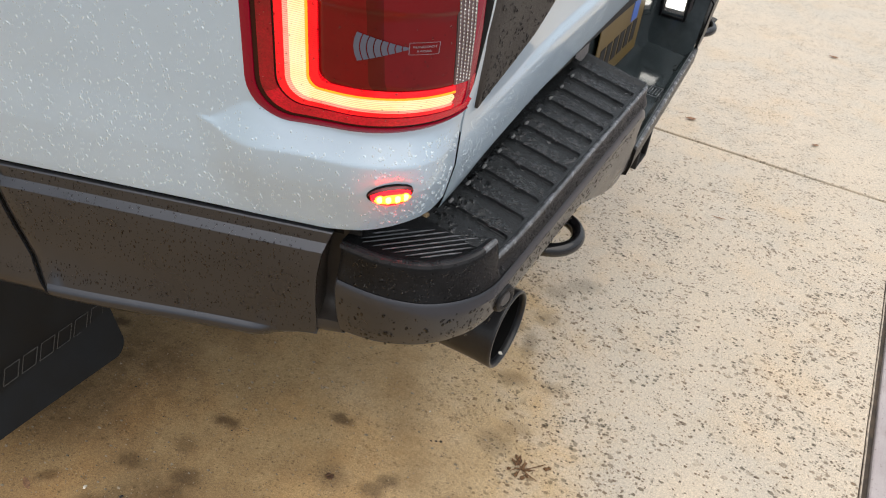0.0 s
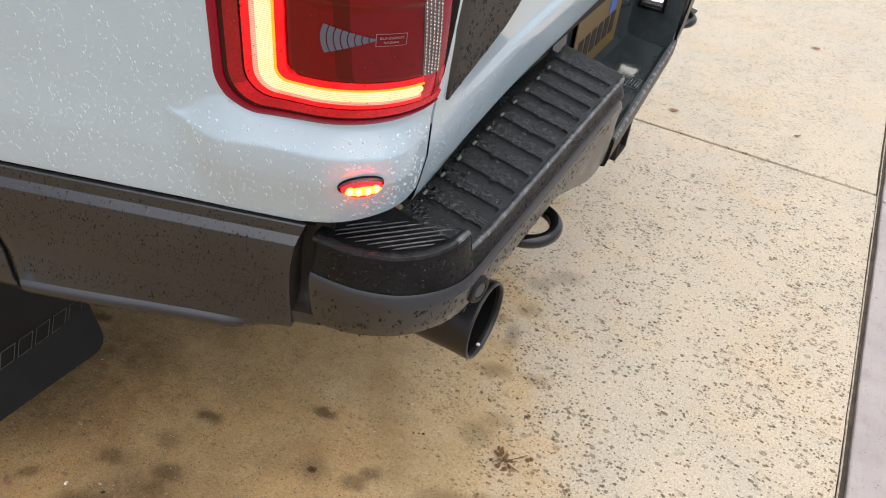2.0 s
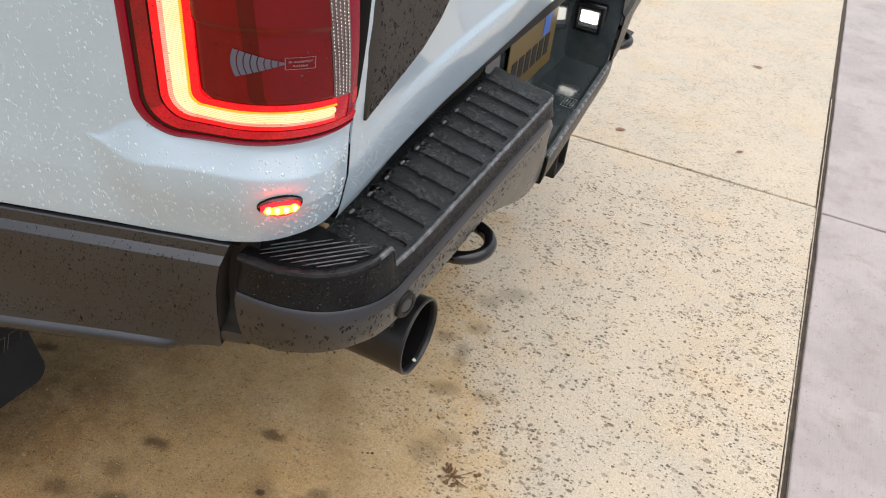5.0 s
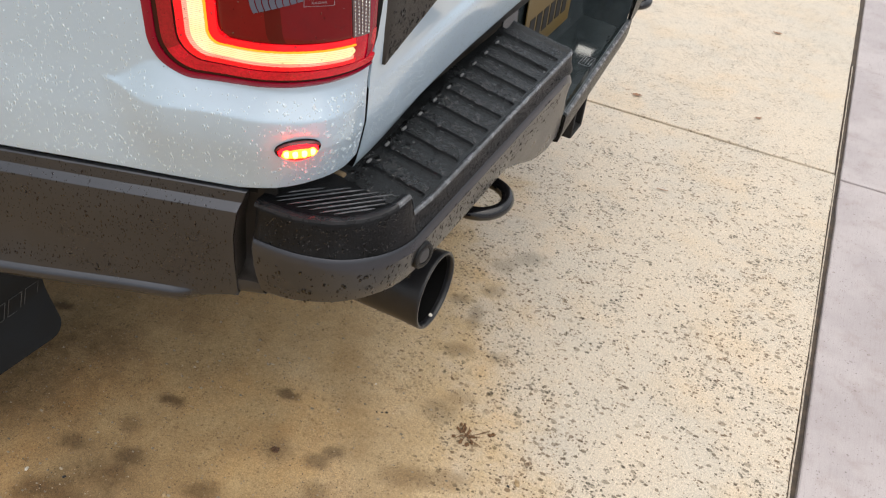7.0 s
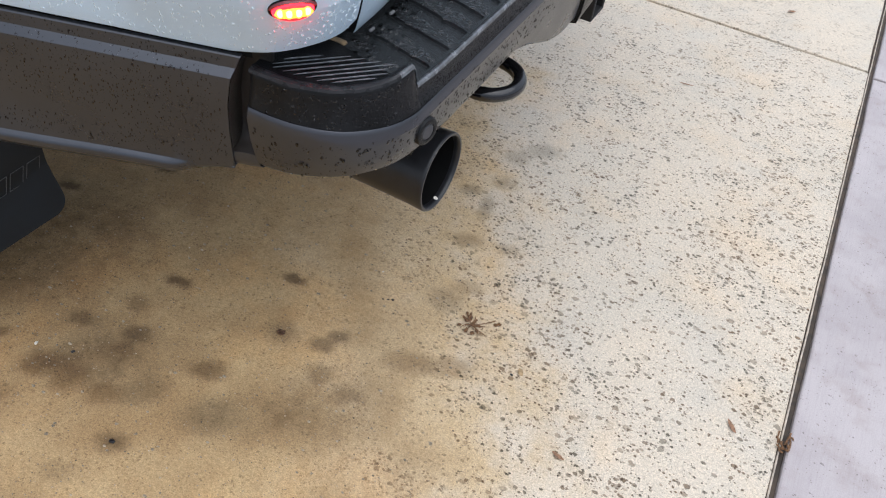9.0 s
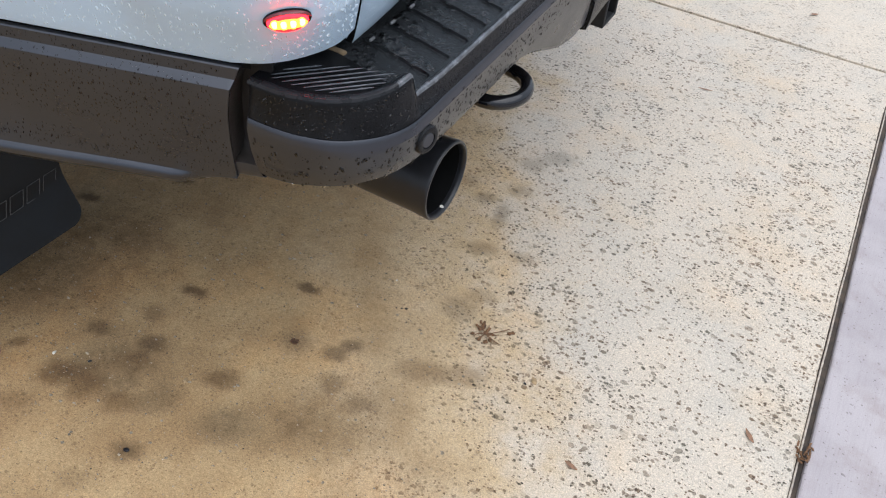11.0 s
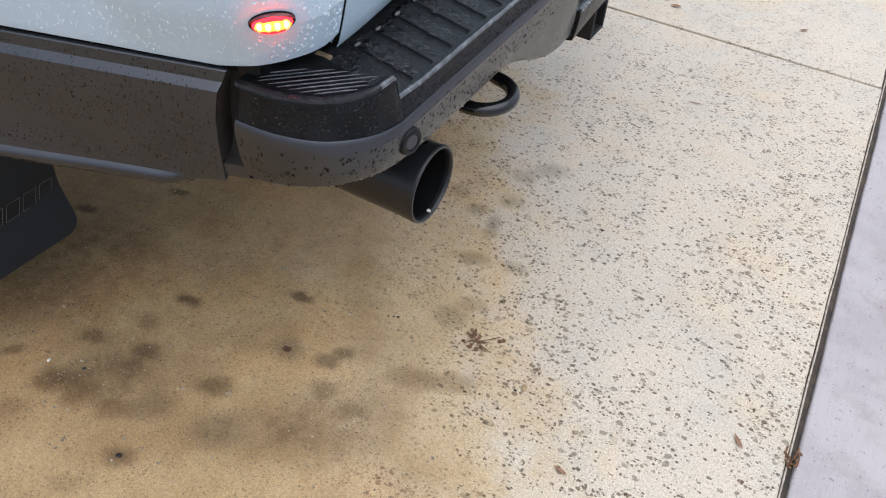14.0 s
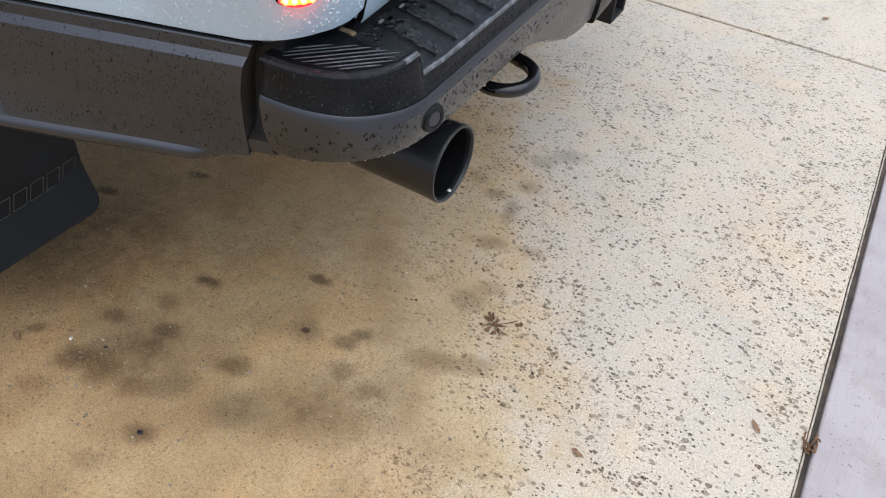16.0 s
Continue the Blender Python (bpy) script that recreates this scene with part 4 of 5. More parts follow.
def pad_top(x, y):
    end = 0.004 * ease(y, 0.615, 0.628) - 0.022 * ease(-x, 0.108 + 0.028 * y, 0.115 + 0.028 * y)
    return Vector((x, y, pad_z(x) + 0.0044 - channel(x, y) + end))


PAD_X = [-0.150, -0.135] + span(-0.130, -0.106, 11) + span(-0.100, -0.046, 6) + span(-0.042, -0.005, 34)
PAD_Y = [0.004] + [0.025 + 0.052 * k + d for k in range(11) for d in (0.0, 0.008, 0.0115, 0.0125, 0.0132, 0.0138, 0.0144, 0.0152, 0.0165, 0.0185, 0.022, 0.026, 0.030, 0.0335, 0.0355, 0.0368, 0.0376, 0.0382, 0.0388, 0.0395, 0.0405, 0.044)] + [0.602, 0.609, 0.614, 0.618, 0.622, 0.626, 0.630, 0.634]
pad = part("step_pad", sunk(lattice(pad_top, PAD_X, PAD_Y), 0.012), PAD, bumper, "black step pad with sunk channels and rain on it")
tab_ob = part("tread_tab", box(-0.0018, 0.0018, -0.0052, 0.0052, -0.002, 0.0016, 0.0008, 1), TAB, bumper, "pale end tab")
for k in range(10):
    y = 0.062 + 0.052 * k
    q = tab_ob if k == 0 else tab_ob.copy()
    if k:
        scene.collection.objects.link(q)
    x = -0.1005 - 0.028 * y
    q.location = (x, y + 0.004, pad_z(x) + 0.0052)
part("pad_clip", box(-0.132, -0.108, 0.010, 0.020, 0.826, 0.8425, 0.003, 3), surface("tan_foam_clip", (0.21, 0.148, 0.080), 0.8, vary=0.35, vary_scale=70), bumper, "tan foam clip under the bed corner")

# Painted lower bumper.


def low_edge(v):
    y = BY + v - BARC
    side = interp(v, (-0.04, 0.0, 0.05, 0.09, 0.13, 0.18, 0.22, 0.30), (0.692, 0.699, 0.707, 0.709, 0.711, 0.707, 0.698, 0.690))
    return side - 0.083 * ease(y, 0.33, 0.62)


SKINROWS = 12


def skin_end(z):
    return interp(z, (0.606, 0.625, 0.688, 0.736, 0.765, 0.80), (0.664, 0.680, 0.666, 0.648, 0.636, 0.622))


def lower(v, k):
    zb = low_edge(v)
    if k < 4:
        z, e = ((0.7925, 0.0092), (0.7908, 0.0106), (0.7865, 0.0124), (0.777, 0.0140))[k]
        z += waist(v)
    else:
        q = (k - 4) / 7
        z, e = ((0.772, 0.0125), (0.755, 0.011), (None, 0.006), (None, 0.0), (None, -0.004), (None, -0.010), (None, -0.020), (None, -0.05))[k - 4]
        if z is None:
            z = (zb + (0.755 - zb) * 0.62, zb + (0.755 - zb) * 0.30, zb + 0.014, zb + 0.006, zb, zb - 0.001)[k - 6]
    if k < 5:
        z -= 0.016 * ease(v, v_of(0.575), v_of(0.63)) ** 2
    return bump_point(v, z, e - 0.004 * ease(-v, 0.025, 0.0295), skin_end(z), 0.02)


VL = [-0.0295, -0.0285, -0.026] + span(-0.02, 0, 3) + span(0.008, BARC, 30) + span(BARC + 0.01, v_of(0.34), 14) + span(v_of(0.355), v_of(0.590), 22) + span(v_of(0.595), v_of(0.70), 26) + [v_of(0.72), v_of(0.74)]
part("bumper_skin", thick(lattice(lower, VL, range(SKINROWS)), 0.003), TRIM, bumper, "grey-brown painted bumper skin spotted with rain", crease=22)


def cover_end(v, z):
    y_end = interp(z, (0.612, 0.625, 0.688, 0.736, 0.765, 0.80), (0.676, 0.688, 0.674, 0.660, 0.652, 0.640))
    return bump_point(v, z, -0.012 - 0.004 * ease(0.64 - z, 0, 0.03), y_end, 0.02)


part("cover_end", thick(lattice(cover_end, span(v_of(0.57), v_of(0.61), 5) + span(v_of(0.615), v_of(0.70), 18) + [v_of(0.72), v_of(0.76)], span(0.612, 0.64, 5) + span(0.65, 0.80, 12)), 0.004), PLASTIC, bumper, "black plastic end of the step cover")
part("bumper_core", box(-0.16, -0.03, -0.02, 0.62, 0.70, 0.812, 0.01), BLACK, bumper, "black bumper beam")
# Dark closing piece between the trim and the end cap.
part("end_gasket", thick(lattice(lambda s, z: Vector((-0.275 + 0.125 * s, -0.078 - 0.03 * (1 - s), z)), span(0, 1, 8), span(0.716, 0.862, 10)), 0.006), LINER, bumper, "dark liner behind the end cap")


def foot(s, k):
    a, b = trim_sheet(-0.040, 13) - Vector((*OUT, 0)) * 0.0012, bump_point(-0.024, 0.7, 0.0)
    p = a.lerp(b, s)
    inset, z = ((0.0004, 0.7228), (0.0002, 0.7215), (0.0, 0.716), (0.001, 0.708), (0.006, 0.7015), (0.03, 0.698))[k]
    return Vector((p.x, p.y + 0.0005 + inset, z + 0.003 * math.sin(math.pi * s) * (k < 2)))


def scoop(s, k):
    """The gap's inner wall, curving out at its foot to meet the return."""
    back = Vector((-0.150 - 0.085 * (1 - s), -0.0785 - 0.0204 * (1 - s), 0))
    edge = foot(max(0.0, s), 0)
    edge += Vector((*ALONG, 0)) * (0.07 * min(0.0, s)) + Vector((-OUT.x, -OUT.y, 0)) * (0.0008 - 0.012 * min(0.0, s))
    q, z = ((1.0, 0.850), (1.0, 0.800), (1.0, 0.772), (0.985, 0.758), (0.93, 0.747), (0.82, 0.738), (0.62, 0.7305), (0.36, 0.726), (0.14, 0.7238), (0.0, 0.7226))[k]
    p = edge.lerp(back, q)
    return Vector((p.x, p.y, z + 0.003 * math.sin(math.pi * max(0.0, s)) * (1 - q)))


part("gap_liner", thick(lattice(scoop, span(-0.6, 1, 14), range(10)), 0.001), LINER, truck, "dark liner curving out at the foot of the gap")
part("trim_foot", thick(lattice(foot, span(0, 1, 8), range(6)), 0.001), TRIM, truck, "grey-brown return closing the foot of the gap")

# Parking sensor.
aim = Matrix.Translation((0.0098, 0.022, 0.7545)) @ pose(0, 0, 0, 0, 90, -12)
sensor = part("parking_sensor", turned(((0.0112, 0.0030), (0.0116, 0.0050), (0.0150, 0.0058), (0.0185, 0.0046), (0.0202, 0.0015), (0.0205, -0.006)), aim, 36), PLASTIC, bumper, "round black parking sensor ring")
part("sensor_disc", turned(((0.0001, 0.0050), (0.0100, 0.0050), (0.0110, 0.0042), (0.0113, 0.0010)), aim, 32), TRIM, sensor, "painted centre of the sensor")

# Centre recess with the number plate.


def recess(y, k):
    xr = 0.004 + bow(y)
    return Vector(((-0.165, -0.16, -0.15, -0.04, xr - 0.020, xr - 0.013, xr - 0.006, xr - 0.001, xr + 0.001, xr - 0.001, xr - 0.006, xr - 0.03)[k], y,
                   (0.90, 0.68, 0.662, 0.656, 0.656, 0.663, 0.6695, 0.6690, 0.664, 0.63, 0.606, 0.600)[k]))


part("centre_tray", thick(lattice(recess, span(0.672, 1.27, 20), range(7)), 0.004), WETBLACK, bumper, "wet black recessed centre step")
part("tray_lip", thick(lattice(lambda y, k: recess(y, 6 + k), span(0.672, 1.27, 20), range(6)), 0.004), PLASTIC, bumper, "black plastic front lip")
# Thin pale sheet laid over the tray lip as its highlight.
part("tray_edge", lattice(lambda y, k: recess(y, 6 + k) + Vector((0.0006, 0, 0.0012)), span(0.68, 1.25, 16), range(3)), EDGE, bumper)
part("tray_wall", thick(lattice(lambda s, q: Vector((-0.165 + (0.160 + bow(1.2)) * s, 1.232 + 0.07 * q, 0.655 + 0.185 * q)), span(0, 1, 8), span(0, 1, 6)), 0.01), WETBLACK, bumper, "sloping black end of the centre step")
part("drain_grate", tube([(-0.064, 0.942, 0.6605), (-0.064, 0.992, 0.6605), (-0.038, 0.992, 0.6605), (-0.038, 0.940, 0.6605), (-0.064, 0.942, 0.6605)], 0.0016, 6), EDGE, bumper, "raised square drain on the centre step")
for k in range(3):
    part("grate_bar", tube([(-0.058 + 0.007 * k, 0.950, 0.6605), (-0.058 + 0.007 * k, 0.984, 0.6605)], 0.0015, 6), EDGE, bumper)
plate_lamp = part("plate_lamp", box(-0.152, -0.072, 1.256, 1.30, 0.712, 0.802, 0.008, 3), GLOSSBLACK, bumper, "black plate lamp housing")
WIN_X, WIN_Z = (-0.140, -0.086), (0.736, 0.788)
for x0, x1, z0, z1 in ((WIN_X[0] - 0.007, WIN_X[0], WIN_Z[0] - 0.007, WIN_Z[1] + 0.007), (WIN_X[1], WIN_X[1] + 0.007, WIN_Z[0] - 0.007, WIN_Z[1] + 0.007), (WIN_X[0], WIN_X[1], WIN_Z[0] - 0.007, WIN_Z[0]), (WIN_X[0], WIN_X[1], WIN_Z[1], WIN_Z[1] + 0.007)):
    part("lamp_bezel", box(x0, x1, 1.246, 1.258, z0, z1, 0.002, 2), PLASTIC, plate_lamp)
part("lamp_window", box(WIN_X[0] + 0.004, WIN_X[1] - 0.004, 1.250, 1.257, WIN_Z[0] + 0.016, WIN_Z[1] - 0.006, 0.004, 3), LAMPWHITE, plate_lamp, "lit white lamp window")
part("lamp_cover", box(WIN_X[0], WIN_X[1], 1.254, 1.2575, WIN_Z[0], WIN_Z[1], 0.001, 1), CHROME, plate_lamp, "clear ribbed lamp cover")
number_plate = part("number_plate", box(-0.1505, -0.1475, 0.775, 1.08, 0.700, 0.852, 0.001, 1), PLATE, bumper, "weathered yellow number plate")
part("plate_stripe", box(-0.1474, -0.1466, 0.985, 1.03, 0.79, 0.846), PLATEBLUE, bumper, "blue strip", smooth=False)
for k in range(6):
    part("plate_bar", box(-0.1474, -0.1464, 0.80 + 0.042 * k, 0.83 + 0.042 * k, 0.735, 0.785), BLACK, bumper, smooth=False)

# Far end of the bumper.


def far_bar(y, k):
    x = bow(y) - 0.030 * ease(y, 1.30, 1.80) - 0.09 * ease(y, 1.80, 1.98) ** 2
    return Vector(((-0.13, -0.01, 0.0, 0.002, 0.011, 0.008, 0.0, -0.02, -0.06)[k] + x, y, (0.832, 0.834, 0.829, 0.795, 0.786, 0.74, 0.655, 0.635, 0.63)[k]))


part("far_step", thick(lattice(far_bar, span(1.262, 1.98, 24), range(9)), 0.004), PLASTIC, bumper, "black far half of the step bumper")

# ---- tow hooks, receiver, exhaust, mud flap ----


def loop_points(y, x_tip):
    w = 0.056
    pts = [(-0.22, y - w + 0.006, 0.665), (-0.13, y - w + 0.003, 0.640), (-0.06, y - w, 0.623)]
    pts += [(x_tip - w + w * math.sin(a), y - w * math.cos(a), 0.622) for a in span(0.12, math.pi - 0.12, 18)]
    pts += [(-0.06, y + w, 0.625), (-0.13, y + w - 0.003, 0.640), (-0.22, y + w - 0.006, 0.665)]
    return pts


def tow_hook(y, x_tip):
    part("tow_hook", tube(loop_points(y, x_tip), 0.0125, 16), GLOSSBLACK, truck, "gloss black tow loop with hanging drops")


tow_hook(0.377, 0.001)
tow_hook(1.545, -0.052)

receiver = new("tow_receiver")
receiver.parent = truck
receiver["label"] = "square black tow receiver"
RY, RZ, RH = 0.905, 0.552, 0.040
for name, a in (("receiver_wall", (RY - RH, RY - RH + 0.009, RZ - RH, RZ + RH)), ("receiver_wall", (RY + RH - 0.009, RY + RH, RZ - RH, RZ + RH)),
                ("receiver_wall", (RY - RH + 0.009, RY + RH - 0.009, RZ + RH - 0.009, RZ + RH)), ("receiver_wall", (RY - RH + 0.009, RY + RH - 0.009, RZ - RH, RZ - RH + 0.009))):
    part(name, box(-0.35, -0.025, *a, 0.002, 1), BLACK, receiver)

TY, TZ = 0.138, 0.5925
tip = new("exhaust_tip")
tip.parent = truck
tip["label"] = "satin black exhaust tip under the bumper"
tip_pose = Matrix.Translation((-0.012, TY, TZ)) @ pose(0, 0, 0, 0, 90, 0)
SHELL = ((0.058, -0.40), (0.0600, -0.30), (0.0630, -0.16), (0.0640, -0.03), (0.0652, -0.010), (0.0657, -0.004), (0.0654, -0.0008), (0.0640, 0.001), (0.0612, 0.001), (0.0596, -0.001), (0.0588, -0.005), (0.0586, -0.010))
part("tip_shell", turned(SHELL, tip_pose), TIPMAT, tip, "satin black outer shell")
part("tip_bore", turned(((0.0586, -0.010), (0.0560, -0.12), (0.048, -0.3), (0.0001, -0.31)), tip_pose), SOOT, tip, "sooty bore")
part("tip_screw", turned(((0.0001, 0.003), (0.004, 0.003), (0.0048, 0.0), (0.005, -0.004)), Matrix.Translation((-0.035, TY + 0.01, TZ + 0.0628)), 16), GLOSSBLACK, tip, "black set screw")
part("drain_hole", turned(((0.0001, 0.0008), (0.003, 0.0006), (0.0035, -0.001)), Matrix.Translation((-0.018, TY + 0.004, TZ - 0.0581)) @ pose(0, 0, 0, 8, 0, 0), 14), PALEBITS, tip, "pale drain hole")

flap = new("mud_flap")
flap.parent = truck
flap["label"] = "dark rubber mud flap with a bent foot"


FLAP_Z, FLAP_R = 0.231, 0.034


def flap_sheet(s, q):
    z = 0.64 - (0.64 - FLAP_Z) * q
    y1 = interp(z, (0.24, 0.30, 0.64), (0.0085, 0.0065, 0.004))
    dip = max(0.0, 1 - (z - FLAP_Z) / FLAP_R)
    y1 -= FLAP_R * (1 - math.sqrt(max(0.0, 1 - dip * dip)))
    y = -0.36 + (y1 + 0.36) * s
    fold = 0.307 + 0.11 * (y + 0.242)
    return Vector((-0.782 + 0.28 * max(0.0, fold - z) + 0.004 * math.sin(6 * y), y, z))


part("flap_sheet", thick(lattice(flap_sheet, span(0, 0.94, 12) + [0.97, 0.99, 1.0], span(0, 0.72, 10) + span(0.74, 0.92, 12) + span(0.93, 0.98, 6) + [0.985, 0.99, 0.994, 0.997, 0.999, 1.0]), 0.006), FLAP, flap)
# Raised badge reduced to slanted outline blocks.
for k in range(6):
    y0 = -0.232 + 0.0375 * k
    bm = bmesh.new()
    for (a, b), (c, d) in (((0, 0), (1, 0)), ((0, 1), (1, 1)), ((0, 0), (0, 1)), ((1, 0), (1, 1))):
        p, q = (Vector((-0.7765, y0 + 0.029 * i + 0.012 * j, 0.322 + 0.034 * j)) for i, j in ((a, b), (c, d)))
        t2 = tube([p, q], 0.0007, 5)
        me2 = bpy.data.meshes.new("tmp")
        t2.to_mesh(me2)
        t2.free()
        bm.from_mesh(me2)
        bpy.data.meshes.remove(me2)
    part("badge_block", bm, FLAPLINE, flap, "raised grey outline")

# ---- loose bits on the concrete ----


def twig_cluster(x, y):
    t = thing("dry_flower_stem", "dry brown flower stem lying on the concrete", "twig", at=(x, y, 0))
    t.scale = (0.88, 0.88, 0.88)
    rnd = random.Random(4)
    for k, (a, n) in enumerate(((0.5, 0.065), (-0.55, 0.045), (2.4, 0.03), (1.4, 0.03), (-1.9, 0.028), (3.6, 0.03), (0.1, 0.03))):
        pts = [(n * q * math.cos(a + 0.3 * q), n * q * math.sin(a + 0.3 * q), 0.0035 + 0.004 * math.sin(3 * q)) for q in span(0, 1, 5)]
        part("stalk", tube(pts, 0.0013, 6), TWIG, t)
    for k in range(26):
        a = rnd.uniform(0, 6.28)
        n = rnd.uniform(0.008, 0.034)
        px, py = (n * math.cos(a) - 0.008, n * math.sin(a)) if k > 3 else (0.055 + rnd.uniform(-0.006, 0.006), 0.038 + rnd.uniform(-0.005, 0.005))
        bm = bmesh.new()
        bmesh.ops.create_icosphere(bm, subdivisions=2, radius=1)
        for v in bm.verts:
            v.co *= 1 + 0.45 * noise.noise(v.co * 2 + Vector((k, 0, 0)))
        bmesh.ops.transform(bm, matrix=Matrix.LocRotScale((px, py, 0.0045), Euler((rnd.uniform(0, 3), 0, a)), (0.006, 0.0035, 0.0035)), verts=bm.verts)
        part("dry_bud", bm, TWIG, t)


twig_cluster(0.010, 0.362)


def dry_leaf(x, y, n, w, a, seed):
    rnd = random.Random(seed)
    bm = lattice(lambda q, s: Vector((n * (q - 0.5), w * s * math.sin(math.pi * min(1, max(0.02, q))) ** 0.8, 0.004 + 0.35 * w * s * s + 0.12 * n * (q - 0.5) ** 2 + 0.1 * w * noise.noise(Vector((9 * q, 5 * s, seed))))), span(0, 1, 9), span(-0.5, 0.5, 5))
    ob = part("dry_leaf", thick(bm, 0.0005), LEAF)
    ob.matrix_world = pose(x, y, 0, 0, 0, a)
    tagged(ob, "small curled brown dry leaf on the concrete", "leaf", "fallen leaves")


for n, (x, y, ln, w, a) in enumerate(((-0.126, 2.262, 0.040, 0.022, 20), (0.338, 2.374, 0.034, 0.014, 40), (0.276, 3.357, 0.045, 0.02, 0), (0.304, 0.162, 0.030, 0.009, -12), (-0.823, -0.230, 0.035, 0.012, -25), (0.14, 1.63, 0.05, 0.006, 10), (0.591, 0.421, 0.036, 0.010, -50))):
    dry_leaf(x, y, ln, w, a, n)


def crumbs(name, mat, label, spots, lo, hi, seed):
    """Many small grains joined into one scatter."""
    rnd = random.Random(seed)
    vs, fs = [], []
    for x, y in spots:
        r = rnd.uniform(lo, hi)
        n = len(vs)
        a0 = rnd.uniform(0, 6)
        for k in range(5):
            a = a0 + k * 1.2566
            q = r * rnd.uniform(0.6, 1.2)
            vs.append((x + q * math.cos(a), y + 0.7 * q * math.sin(a), -0.0003))
        vs.append((x + rnd.uniform(-0.3, 0.3) * r, y, r * 0.75))
        fs += [(n + k, n + (k + 1) % 5, n + 5) for k in range(5)]
    return tagged(part(name, (vs, [], fs), mat, smooth=False), label, "grit", kind="stuff")


rnd = random.Random(21)
crumbs("grit", BITS, "scattered dark grit on the concrete", [(rnd.uniform(-1.3, 0.66), rnd.uniform(-0.5, 2.6)) for _ in range(420)], 0.0012, 0.0032, 1)
rnd2 = random.Random(33)
crumbs("sand_grains", surface("tan_sand_grain", (0.27, 0.205, 0.135), 0.8, vary=0.75, vary_scale=120), "raised sand grains on the stained concrete", [(rnd2.uniform(-1.15, 0.25), rnd2.uniform(-0.45, 1.0)) for _ in range(5200)], 0.0010, 0.0032, 3)
crumbs("mortar_crumbs", surface("grey_brown_mortar_crumb", (0.30, 0.245, 0.175), 0.85, vary=0.6, vary_scale=90), "grey-brown mortar crumbs on the stained concrete", [(rnd2.uniform(-1.15, 0.10), rnd2.uniform(-0.40, 1.0)) for _ in range(420)], 0.0028, 0.0058, 8)
crumbs("grit", BITS, "black crumbs on the concrete", [(-0.197, 0.321), (-0.186, 0.326), (-0.176, 0.331)], 0.0035, 0.0055, 4)


def pebble(name, x, y, size, squash, mat, label, category, seed):
    """One small hard crumb with uneven sides."""
    bm = bmesh.new()
    bmesh.ops.create_icosphere(bm, subdivisions=2, radius=1)
    for v in bm.verts:
        v.co *= 1 + 0.30 * noise.noise(v.co * 1.6 + Vector((seed, 0, 0)))
    bmesh.ops.transform(bm, matrix=Matrix.LocRotScale(None, Euler((0, 0, seed)), (size, size * 0.62, size * squash)), verts=bm.verts)
    ob = part(name, bm, mat)
    ob.location = (x, y, size * squash * 0.8)
    return tagged(ob, label, category)


RUST = surface("rusty_crumb", (0.105, 0.052, 0.028), 0.8, vary=0.5, vary_scale=200)
CHIP = surface("tan_stone_chip", (0.36, 0.25, 0.13), 0.7, vary=0.3, vary_scale=120)
SEED = surface("black_seed", (0.012, 0.011, 0.013), 0.35, vary=0.3)
pebble("seed", -0.434, -0.261, 0.0065, 0.55, SEED, "black oval seed lying on stained concrete", "seed", 0.3)
pebble("seed", -0.648, -0.150, 0.0045, 0.5, SEED, "small black seed lying on stained concrete", "seed", 0.9)
pebble("stone_chip", -0.724, -0.173, 0.0048, 0.6, PALEBITS, "small white stone chip on the concrete", "stone", 1.7)
pebble("stone_chip", -0.452, -0.082, 0.0068, 0.35, CHIP, "flat tan stone chip on the concrete", "stone", 2.1)
pebble("stone_chip", -0.266, 0.380, 0.0052, 0.5, CHIP, "small tan stone chip on the concrete", "stone", 3.4)
pebble("stone_chip", -0.240, 0.392, 0.0026, 0.7, PALEBITS, "tiny white stone chip on the concrete", "stone", 4.2)
pebble("stone_chip", 0.157, 0.307, 0.0100, 0.18, CHIP, "flat tan flake on the pale concrete", "stone", 5.3)
pebble("seed", 0.143, 0.290, 0.0040, 0.6, SEED, "small black crumb beside a tan flake", "seed", 6.1)
for k in range(6):
    pebble("rusty_crumb", -0.329 + 0.006 * math.cos(2.4 * k), 0.119 + 0.005 * math.sin(2.4 * k), 0.0030 + 0.0004 * k, 0.6, RUST, "rust-brown crumb in a dark stain", "debris", 7.0 + k)
clump = thing("leaf_litter", "small clump of brown litter in the slab joint", "debris", at=(0.696, 0.442, 0))
for k in range(9):
    a = rnd2.uniform(0, 6.28)
    pts = [(0.012 * math.cos(k) + rnd2.uniform(0.008, 0.02) * (q - 0.5) * math.cos(a), 0.018 * math.sin(2.3 * k) + 0.03 * (q - 0.5) * math.sin(a), 0.003 + 0.006 * math.sin(3 * q + k)) for q in span(0, 1, 4)]
    part("litter_stalk", tube(pts, 0.0022, 6), TWIG, clump)
crumbs("pale_grit", PALEBITS, "scattered pale grit on the concrete", [(rnd.uniform(-1.3, 0.66), rnd.uniform(-0.5, 2.6)) for _ in range(70)], 0.001, 0.0028, 2)

# ---- rain beads ----


